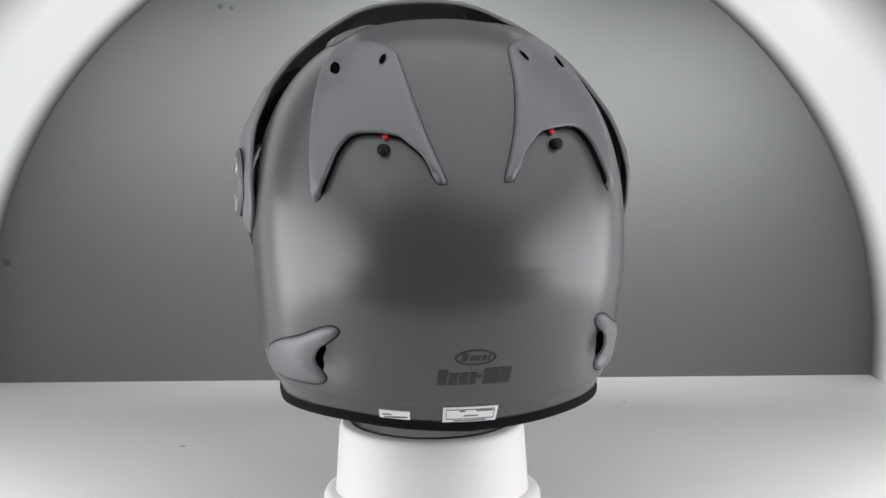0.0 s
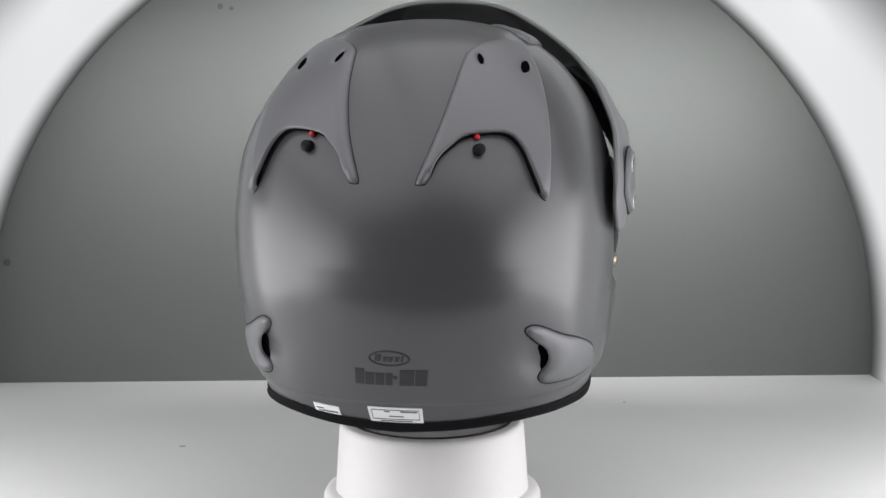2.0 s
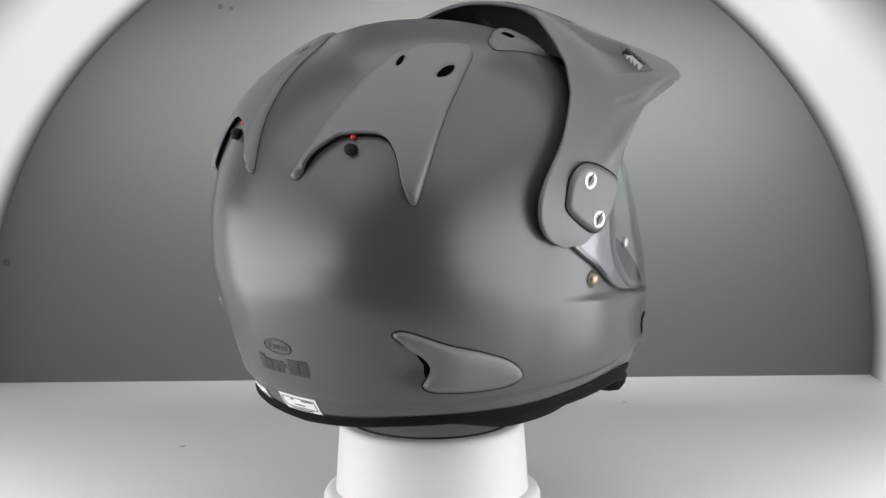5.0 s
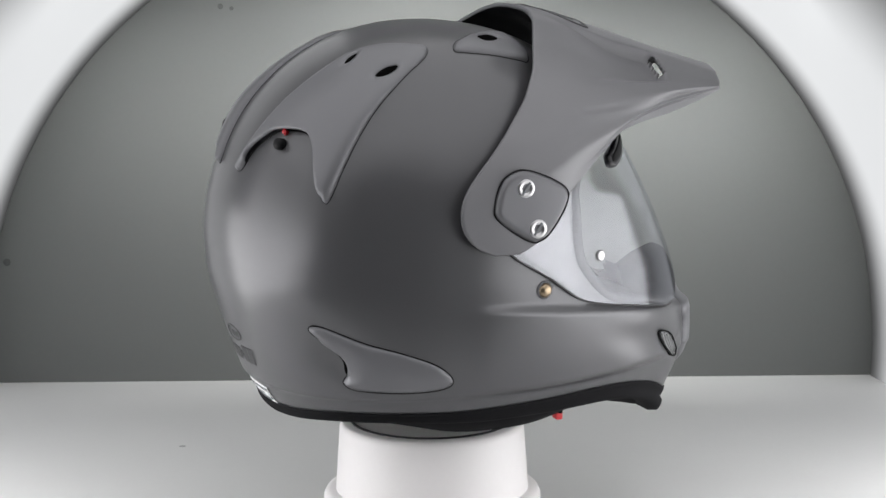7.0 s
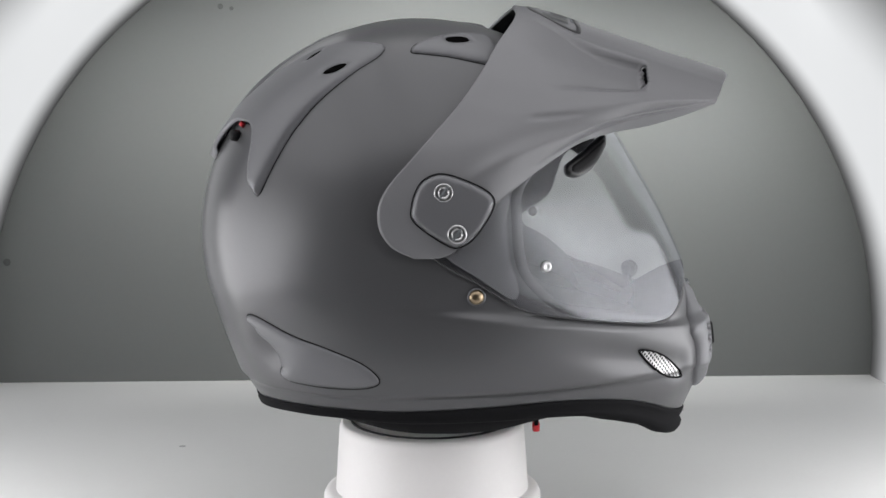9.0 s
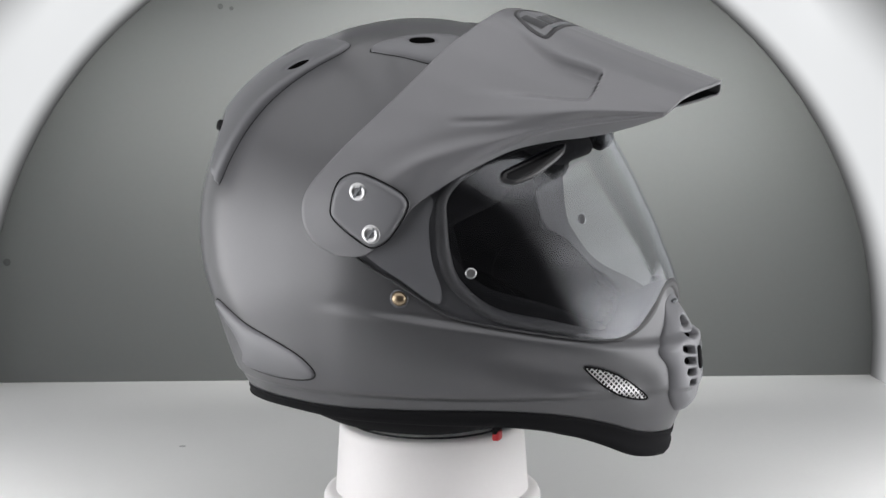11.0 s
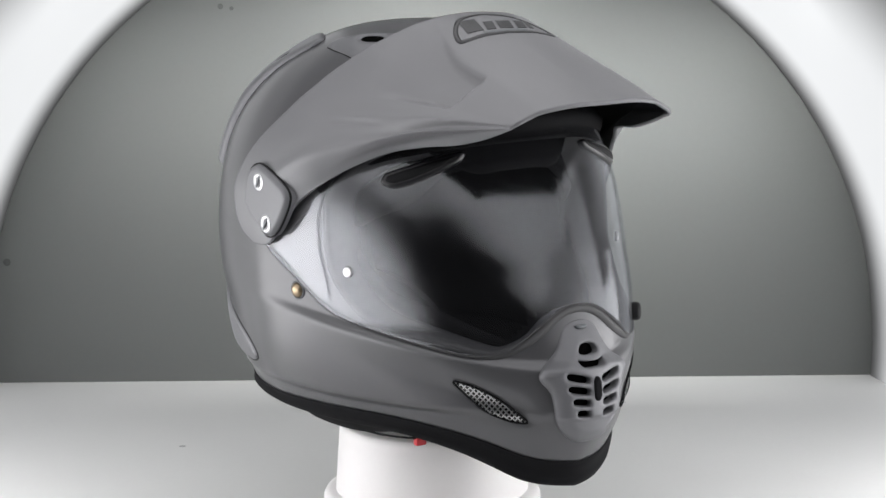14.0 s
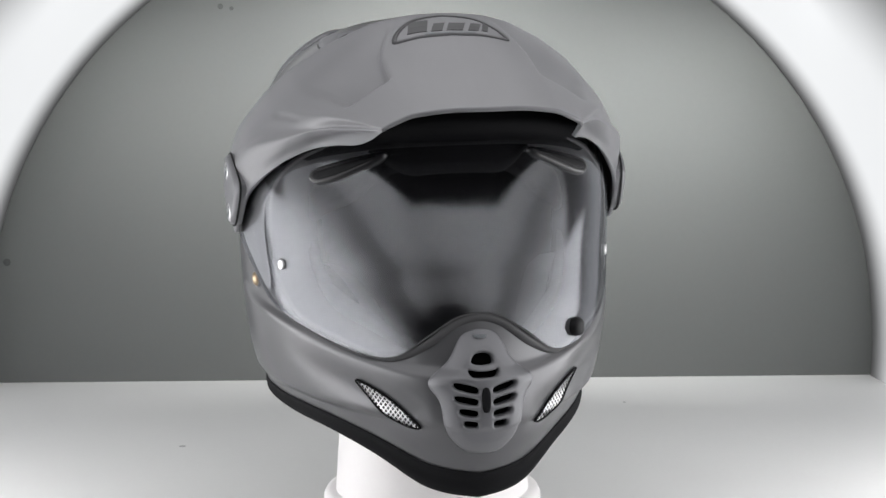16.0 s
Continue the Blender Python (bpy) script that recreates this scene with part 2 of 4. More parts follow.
def strip(pairs, mirror=False):
    """An open line in the chart from (s, z) pairs."""
    a = np.array(pairs, float)
    c = spline(flat(a[:, 0], a[:, 1]), 60)
    if mirror:
        c[:, 0] = 360 * DEG - c[:, 0]
    return c


def patch_mesh(poly, height, cell=0.0016, holes=(), floor_off=-0.0025, mouth=None, place=on_skin, edge=0.0026, skirt=True):
    """A raised piece inside an outline in the chart. height(dist, u, v) gives its rise; its rim goes down to floor_off.
    mouth: a line along which the piece stands open, with a thin edge."""
    lo, hi = poly.min(0), poly.max(0)
    nu, nv = (np.ceil((hi - lo) / cell).astype(int) + 1)
    us, vs = np.linspace(lo[0], hi[0], nu), np.linspace(lo[1], hi[1], nv)
    g = np.stack(np.meshgrid(us, vs, indexing="ij"), -1)
    mid = 0.25 * (g[:-1, :-1] + g[1:, :-1] + g[:-1, 1:] + g[1:, 1:])
    keep = inside(mid.reshape(-1, 2), poly)
    for h in holes:
        keep &= ~inside(mid.reshape(-1, 2), h)
    keep = keep.reshape(mid.shape[:2])
    pad = np.pad(keep, 1)
    count = pad[1:, 1:].astype(int) + pad[:-1, 1:] + pad[1:, :-1] + pad[:-1, :-1]
    used, rim = count > 0, (count > 0) & (count < 4)
    uv = g.reshape(-1, 2).copy()
    rims = np.flatnonzero(rim.ravel())
    q, e = nearest(uv[rims], poly)
    for h in holes:
        q2, e2 = nearest(uv[rims], h)
        m = e2 < e
        q[m], e[m] = q2[m], e2[m]
    uv[rims] = q
    skip = None
    if mouth is not None:
        near = nearest(poly, mouth, closed=False)[1] < 0.0012
        skip = near & np.roll(near, -1)
    dist = nearest(uv, poly, skip)[1]
    for h in holes:
        dist = np.minimum(dist, nearest(uv, h)[1] + 0.0012)
    rise = height(dist, uv[:, 0], uv[:, 1])
    top = place(uv, rise)
    low = np.full(len(uv), floor_off)
    if mouth is not None:
        low = np.where((nearest(uv, mouth, closed=False)[1] < 0.0012), np.maximum(rise - edge, floor_off), low)
    bottom = place(uv[rims], low[rims])
    bm = bmesh.new()
    vt = {i: bm.verts.new(top[i]) for i in np.flatnonzero(used.ravel())}
    vb = {i: bm.verts.new(p) for i, p in zip(rims, bottom)} if skirt else {}
    edges = {}
    for i, j in np.argwhere(keep):
        c = [i * nv + j, (i + 1) * nv + j, (i + 1) * nv + j + 1, i * nv + j + 1]
        bm.faces.new([vt[k] for k in c])
        for a, b in zip(c, c[1:] + c[:1]):
            if (b, a) in edges:
                del edges[(b, a)]
            else:
                edges[(a, b)] = 1
    for a, b in edges:
        if skirt and a in vb and b in vb:
            bm.faces.new((vt[b], vt[a], vb[a], vb[b]))
    bmesh.ops.delete(bm, geom=[v for v in bm.verts if not v.link_faces], context="VERTS")
    bmesh.ops.recalc_face_normals(bm, faces=bm.faces)
    return bm


def dome(rise, round_to):
    """A height profile with a rounded border."""
    def f(dist, u, v):
        t = np.clip(dist / round_to, 0, 1)
        return rise * np.sqrt(1 - (1 - t) ** 2)
    return f


def bottom_edge(s):
    a = np.abs((np.asarray(s, float) + 180) % 360 - 180)
    return smooth_table(a, [0, 19, 32, 48, 60, 76, 95, 115, 137, 160, 180],
                        [-0.008, -0.003, 0.0065, 0.0155, 0.0182, 0.0176, 0.016, 0.0168, 0.0165, 0.0125, 0.0100])


PORT = [(64.5, 0.146), (65.5, 0.123), (64.0, 0.106), (57, 0.086), (43, 0.0770), (30, 0.0700), (24, 0.0710), (16, 0.0795), (7.5, 0.0925), (0, 0.0965)]
PORT_TOP = [(0, 0.2040), (21.5, 0.2010), (36.5, 0.196), (48.5, 0.188), (58, 0.175), (63, 0.162)]
SHIELD = [(86, 0.1250), (76.5, 0.1058), (69, 0.0893), (63, 0.0830), (51, 0.0760), (36, 0.0685), (29, 0.0675), (23, 0.0705), (14, 0.0840), (6, 0.0945), (0, 0.0965)]
SHIELD_TOP = [(0, 0.2020), (25, 0.1995), (45, 0.1925), (62, 0.1835), (76, 0.176), (85, 0.160), (88, 0.142)]


def both_sides(lower, upper):
    """A closed outline over the front, mirrored about the middle; s runs from -90 to 90."""
    right = lower[:-1] + [lower[-1]] + [(-s, z) for s, z in lower[-2::-1]]
    top = [(-s, z) for s, z in upper[:0:-1]] + upper[:1] + upper[1:]
    return right + top


def build_shell(helmet):
    n = 300
    s = np.linspace(0, 360, n, endpoint=False)
    zz = np.concatenate([np.linspace(0, 1, 62)[:-1], 1 + np.linspace(0, 1, 70) ** 1.0])
    pts = []
    for a in s:
        zb = float(bottom_edge(a))
        z = np.where(zz <= 1, zb + (ZE - zb) * zz, ZE + (ZT - ZE) * np.sin(np.clip(zz - 1, 0, 0.9995) * np.pi / 2))
        pts.append(np.stack([np.full_like(z, a), z], -1))
    pts = np.array(pts)
    port = outline(both_sides(PORT, PORT_TOP), n=260)
    sa = (pts[..., 0] + 180) % 360 - 180
    uv = flat(sa, pts[..., 1])
    mid = 0.25 * (uv + np.roll(uv, -1, 0))[:, :-1] + 0.25 * (uv + np.roll(uv, -1, 0))[:, 1:]
    wrap = np.abs(sa) > 170
    gone = inside(mid.reshape(-1, 2), port).reshape(mid.shape[:2]) & ~wrap[:, :-1]
    keep = ~gone
    nu, nv = keep.shape
    cnt = np.zeros((nu, nv + 1), int)
    for di in (0, 1):
        k = np.roll(keep, di, 0)
        cnt[:, :-1] += k
        cnt[:, 1:] += k
    full = np.full((nu, nv + 1), 4)
    full[:, 0] = full[:, -1] = 2
    rim = (cnt > 0) & (cnt < full)
    f = uv.reshape(-1, 2).copy()
    r = np.flatnonzero(rim.ravel())
    f[r] = nearest(f[r], port)[0]
    ss, z2 = unflat(f)
    z2[np.abs(f[:, 1] - uv.reshape(-1, 2)[:, 1]) < 1e-9] = pts[..., 1].reshape(-1)[np.abs(f[:, 1] - uv.reshape(-1, 2)[:, 1]) < 1e-9]
    p = skin(ss, z2)
    bm = bmesh.new()
    vs = {i: bm.verts.new(p[i]) for i in np.flatnonzero((cnt > 0).ravel())}
    w = nv + 1
    for i, j in np.argwhere(keep):
        k = (i + 1) % nu
        bm.faces.new((vs[i * w + j], vs[i * w + j + 1], vs[k * w + j + 1], vs[k * w + j]))
    bmesh.ops.remove_doubles(bm, verts=[v for v in bm.verts if v.co.z > ZT - 0.0006], dist=0.0004)
    bmesh.ops.recalc_face_normals(bm, faces=bm.faces)
    shell = part("shell", bm, PAINT, helmet, "smooth matte grey painted shell", mats=(DARK,))
    sol = shell.modifiers.new("thickness", "SOLIDIFY")
    sol.thickness, sol.offset, sol.material_offset, sol.material_offset_rim = 0.004, -1, 1, 1
    # rubber gasket round the eye opening
    m = 260
    loops = []
    for off, grow in ((0.0002, 0.0050), (0.0022, 0.0036), (0.0024, 0.0010), (0.0010, -0.0006), (-0.012, -0.0010), (-0.034, 0.0020)):
        a, z = unflat(shrink(port, grow))
        loops.append(skin(a, z, off))
    bm = from_grid(np.array(loops).transpose(1, 0, 2), closed_u=True)
    bmesh.ops.recalc_face_normals(bm, faces=bm.faces)
    part("eye_opening_gasket", bm, GASKET, helmet, "dark grey rubber edge of the eye opening")
    # padded liner with the same opening
    grown = outline(both_sides(PORT, PORT_TOP), n=200)
    s2 = np.linspace(-180, 180, 120, endpoint=False)
    z3 = np.concatenate([np.linspace(0.012, ZE, 30), ZE + (ZT - ZE) * np.sin(np.linspace(0.05, 0.99, 30) * np.pi / 2)])
    A, Z = np.meshgrid(s2, z3, indexing="ij")
    uv2 = flat(A, Z)
    p = skin(A, Z, -0.034)
    cut = inside(uv2.reshape(-1, 2), grown).reshape(A.shape)
    bm = bmesh.new()
    vs = [[bm.verts.new(c) for c in row] for row in p]
    for i in range(len(s2)):
        k = (i + 1) % len(s2)
        for j in range(len(z3) - 1):
            if not (cut[i, j] and cut[k, j] and cut[i, j + 1] and cut[k, j + 1]):
                bm.faces.new((vs[i][j], vs[k][j], vs[k][j + 1], vs[i][j + 1]))
    bm.faces.new([vs[i][-1] for i in range(len(s2))])
    bmesh.ops.delete(bm, geom=[v for v in bm.verts if not v.link_faces], context="VERTS")
    part("liner", bm, CLOTH, helmet, "black padded lining")


def build_trim(helmet):
    s = np.linspace(0, 360, 240, endpoint=False)
    a = np.abs((s + 180) % 360 - 180)
    zb = bottom_edge(s)
    drop = 0.0052 + 0.006 * step(60, 20, a) + 0.0048 * step(120, 60, a)
    rows = []
    for off, k in ((-0.003, -0.1), (0.0010, -0.04), (0.0014, 0.12), (0.0006, 0.42), (0.0030, 0.55), (0.0034, 0.78), (0.0022, 1.0), (-0.004, 1.15), (-0.014, 1.1), (-0.02, 0.3)):
        zz = zb - k * drop
        rows.append(skin(s, np.maximum(zz, -0.0299), off + relief(s, zb), True) + np.stack([0 * s, 0 * s, zz - np.maximum(zz, -0.0299)], -1))
    bm = from_grid(np.array(rows).transpose(1, 0, 2), closed_u=True)
    bmesh.ops.recalc_face_normals(bm, faces=bm.faces)
    part("edge_trim", bm, RUBBER, helmet, "black rubber strip along the lower edge")
    # soft neck roll and chin curtain inside the lower edge
    low = smooth_table(a, [0, 20, 40, 55, 75, 95, 120, 150, 180], [-0.020, -0.021, -0.012, -0.004, -0.012, -0.011, -0.004, 0.000, 0.001])
    rows = []
    for off, k in ((-0.006, 0.0), (-0.008, 0.55), (-0.013, 0.9), (-0.020, 1.0), (-0.028, 0.9), (-0.036, 0.5), (-0.038, -0.8)):
        zz = (zb - 0.004) * (1 - k) + low * k
        rows.append(skin(s, np.maximum(zz, -0.0299), off + relief(s, zb), True))
    bm = from_grid(np.array(rows).transpose(1, 0, 2), closed_u=True)
    bmesh.ops.recalc_face_normals(bm, faces=bm.faces)
    part("neck_roll", bm, CLOTH, helmet, "black padded cloth neck roll")


PEAK_LINES = [
    [(0, 0.060, 0.2770), (0, 0.080, 0.2738), (0, 0.114, 0.2620), (0, 0.1615, 0.2456), (0, 0.206, 0.2306)],
    [(0.024, 0.0610, 0.2755), (0.024, 0.083, 0.2710), (0.024, 0.117, 0.2595), (0.024, 0.161, 0.2440), (0.024, 0.2045, 0.2303)],
    [(0.046, 0.058, 0.2705), (0.0455, 0.088, 0.2630), (0.0455, 0.122, 0.2520), (0.046, 0.160, 0.2405), (0.046, 0.1995, 0.2272)],
    [(0.0725, 0.046, 0.2570), (0.074, 0.078, 0.2490), (0.070, 0.112, 0.2405), (0.065, 0.150, 0.2330), (0.0590, 0.1955, 0.2212)],
    [(0.0945, 0.036, 0.2415), (0.0960, 0.068, 0.2325), (0.0870, 0.108, 0.2280), (0.076, 0.150, 0.2255), (0.0615, 0.1942, 0.2196)],
    [(0.1125, 0.021, 0.2225), (0.1120, 0.058, 0.2165), (0.0980, 0.110, 0.2188), (0.085, 0.148, 0.2205), (0.0626, 0.1936, 0.2186)],
    [(0.1275, -0.004, 0.1960), (0.1255, 0.036, 0.1985), (0.1110, 0.080, 0.2045), (0.097, 0.115, 0.2100), (0.081, 0.149, 0.2155), (0.0630, 0.1933, 0.2179)],
    [(0.1325, -0.028, 0.1680), (0.1345, 0.010, 0.1720), (0.1290, 0.050, 0.1885), (0.111, 0.088, 0.1990), (0.090, 0.130, 0.2105), (0.0632, 0.1931, 0.2173)],
    [(0.1325, -0.032, 0.1480), (0.1350, 0.000, 0.1520), (0.1320, 0.036, 0.1680), (0.116, 0.074, 0.1875), (0.090, 0.122, 0.2065), (0.0633, 0.193, 0.2168)],
    [(0.1325, -0.024, 0.1330), (0.1345, 0.006, 0.1380), (0.1310, 0.036, 0.1560), (0.112, 0.076, 0.1845), (0.0850, 0.120, 0.2035), (0.0634, 0.193, 0.2164)],
    [(0.1315, -0.009, 0.1245), (0.1330, 0.012, 0.1265), (0.1325, 0.028, 0.1400), (0.1275, 0.046, 0.1600), (0.1165, 0.066, 0.1750), (0.1045, 0.085, 0.1865), (0.0920, 0.102, 0.1945), (0.0800, 0.124, 0.1992), (0.0715, 0.146, 0.2020), (0.0665, 0.170, 0.2080), (0.0634, 0.193, 0.2160)],
]


def build_peak(helmet):
    lines = PEAK_LINES
    rows = np.array([spline(l, 110) for l in lines])
    # crisp creases over the top and side, soft curves on the arms
    idx = np.arange(len(lines))
    k = np.linspace(0, len(lines) - 1, 150)
    crisp = np.stack([np.stack([np.interp(k, idx, rows[:, j, c]) for c in range(3)], -1) for j in range(110)])
    soft = np.stack([np.stack([smooth_table(k, idx, rows[:, j, c]) for c in range(3)], -1) for j in range(110)])
    for _ in range(6):
        crisp[:, 1:-1] = 0.25 * crisp[:, :-2] + 0.5 * crisp[:, 1:-1] + 0.25 * crisp[:, 2:]
    mix = (0.75 * step(1.0, 2.0, k) * step(6.5, 5.0, k))[None, :, None]
    cols = crisp * mix + soft * (1 - mix)
    # hollow scoop on the side that ends in a step
    x, y, z = cols[..., 0], cols[..., 1], cols[..., 2]
    nx = np.cross(np.gradient(cols, axis=1), np.gradient(cols, axis=0))
    nx /= np.maximum(np.linalg.norm(nx, axis=-1, keepdims=True), 1e-9)
    nx *= np.sign(nx[..., 2:3] + nx[..., 0:1] + 1e-6)
    low = 0.2300 - 0.05 * (y - 0.10)
    band = step(0.048, 0.053, x + 0.02 * step(0.12, 0.05, y)) * step(low - 0.003, low + 0.004, z)
    scoop = band * step(0.062, 0.132, y) * step(0.1475, 0.1430, y)
    groove = step(0.0035, 0.0, np.abs(z - (0.2135 + 0.03 * (y - 0.07)))) * step(0.060, 0.075, y) * step(0.110, 0.085, y)
    cols = cols - nx * (0.0072 * scoop + 0.0012 * groove)[..., None]
    # slot through the end wall of each scoop
    open_wall = (y > 0.1438) & (y < 0.1470) & (band > 0.75) & (z > low + 0.0035)
    left = cols[:, :0:-1] * np.array([-1, 1, 1])
    bm = from_grid(np.concatenate([left, cols], 1))
    gone = np.concatenate([open_wall[:, :0:-1], open_wall], 1)
    wide = gone.shape[1]
    bm.faces.ensure_lookup_table()
    cut = [bm.faces[i * (wide - 1) + j] for i in range(gone.shape[0] - 1) for j in range(wide - 1) if gone[i, j] and gone[i + 1, j] or gone[i, j] and gone[i, j + 1]]
    bmesh.ops.delete(bm, geom=cut, context="FACES")
    bmesh.ops.recalc_face_normals(bm, faces=bm.faces)
    up = sum((f.normal.z for f in bm.faces if abs(f.calc_center_median().x) < 0.02))
    if up < 0:
        bmesh.ops.reverse_faces(bm, faces=bm.faces)
    peak = part("peak", bm, PEAK_PAINT, helmet, "long grey sun peak with a black underside", mats=(DARK,))
    sol = peak.modifiers.new("thickness", "SOLIDIFY")
    sol.thickness, sol.offset, sol.material_offset, sol.material_offset_rim = 0.0028, -1, 1, 0
    return peak


def peak_top(uv, off):
    """Places on the flat top of the peak, from (x, y)."""
    x, y = uv[:, 0], uv[:, 1]
    zs = []
    for l in PEAK_LINES[:4]:
        c = spline(l, 80)
        zs.append(np.interp(y, c[:, 1], c[:, 2]))
    zs = np.array(zs)
    xs = np.array([0, 0.024, 0.0456, 0.072])
    ax = np.abs(x)
    z = np.array([smooth_table(np.array([a]), xs, zs[:, i])[0] for i, a in enumerate(ax)])
    return np.stack([x, y + 0.25 * np.asarray(off), z + 0.95 * np.asarray(off)], -1)


def ring_bmesh(outer, inner, place, off):
    """A thin raised band between two outlines with the same number of points."""
    lo = [place(outer, np.full(len(outer), -0.0004)), place(outer, np.full(len(outer), off)), place(inner, np.full(len(inner), off)), place(inner, np.full(len(inner), -0.0004))]
    bm = from_grid(np.array(lo).transpose(1, 0, 2), closed_u=True)
    bmesh.ops.recalc_face_normals(bm, faces=bm.faces)
    return bm


def bar_bmesh(corners, place, off, n=10):
    """A thin raised bar from four corners in the chart."""
    a, b, c, d = (np.array(p, float) for p in corners)
    k = np.linspace(0, 1, n)[:, None]
    lo, hi = a + (b - a) * k, d + (c - d) * k
    full = np.full(n, off)
    g = np.array([place(lo, full * 0 - 0.0003), place(lo, full), place(0.5 * (lo + hi), full), place(hi, full), place(hi, full * 0 - 0.0003)])
    bm = from_grid(g.transpose(1, 0, 2))
    bmesh.ops.recalc_face_normals(bm, faces=bm.faces)
    return bm


def ellipse(cx, cy, rx, ry, n=72, power=2.0, turn=0.0):
    a = np.linspace(0, 2 * np.pi, n, endpoint=False)
    c, s = np.cos(a), np.sin(a)
    x, y = rx * np.sign(c) * np.abs(c) ** (2 / power), ry * np.sign(s) * np.abs(s) ** (2 / power)
    k, w = math.cos(radians(turn)), math.sin(radians(turn))
    return np.stack([cx + k * x - w * y, cy + w * x + k * y], -1)


def turned(profile, where, towards, n=32):
    """A turned body whose axis points towards a direction."""
    bm = lathe(profile, n)
    q = Vector(towards).to_track_quat("Z", "Y").to_matrix().to_4x4()
    bmesh.ops.transform(bm, matrix=Matrix.Translation(where) @ q, verts=bm.verts)
    return bm


def skin_frame(s, z, off=0.0):
    """A place on the skin and its outward direction."""
    a, b = skin(s, z, off, True), skin(s, z, off + 0.01, True)
    d = b - a
    return Vector(a), Vector(d / np.linalg.norm(d))


REAR_MOUTH = [(167.0, 0.1800), (164.6, 0.1900), (160.5, 0.1975), (155.5, 0.2030), (144.5, 0.2035), (139.6, 0.1950), (136.6, 0.1765), (134.6, 0.1655)]
REAR_VENT = [(171.0, 0.1775), (169.8, 0.1748), (168.2, 0.1758), *REAR_MOUTH, (132.3, 0.1622), (129.8, 0.1830), (127.0, 0.2050), (123.0, 0.2236), (116.0, 0.2400), (108.0, 0.2510), (110.5, 0.2556), (131.5, 0.2566), (147.0, 0.2530), (153.5, 0.2460), (159.5, 0.2300), (165.5, 0.2045)]
SIDE_MOUTH = [(132.3, 0.0700), (128.4, 0.0625), (126.6, 0.0540), (127.4, 0.0455)]
SIDE_VENT = [(134.6, 0.0765), *SIDE_MOUTH, (128.8, 0.0400), (126.6, 0.0362), (122.0, 0.0350), (112.0, 0.0340), (103.5, 0.0358), (101.0, 0.0412), (105.0, 0.0520), (113.5, 0.0616), (122.0, 0.0688), (130.0, 0.0780), (133.3, 0.0795)]
TOP_VENT = [(92, 0.2526), (86, 0.2578), (62, 0.2612), (36, 0.2595), (44, 0.2500), (55, 0.2430), (60, 0.2445), (73, 0.2490), (86, 0.2512)]
SIDE_MOUTH = [(s + 4.6 * (s - 101) / 33, z) for s, z in SIDE_MOUTH]
SIDE_VENT = [(s + 4.6 * (s - 101) / 33, z) for s, z in SIDE_VENT]
GRILLE = [(38.4, 0.0492), (33.8, 0.0482), (26.8, 0.0396), (19.3, 0.0240), (25.8, 0.0250), (32.3, 0.0334)]
CHIN_VENT = [(0, 0.0870), (5.5, 0.0830), (9.5, 0.0690), (15.5, 0.0545), (12.5, 0.0420), (11.0, 0.0220), (6.0, 0.0105), (0, 0.0085)]
GLASS_VENT = [(47.5, 0.1722), (47.0, 0.1765), (45.0, 0.1795), (34.0, 0.1868), (25.0, 0.1912), (22.5, 0.1908), (23.5, 0.1870), (26.0, 0.1838), (36.5, 0.1740), (43.0, 0.1698), (45.8, 0.1700)]


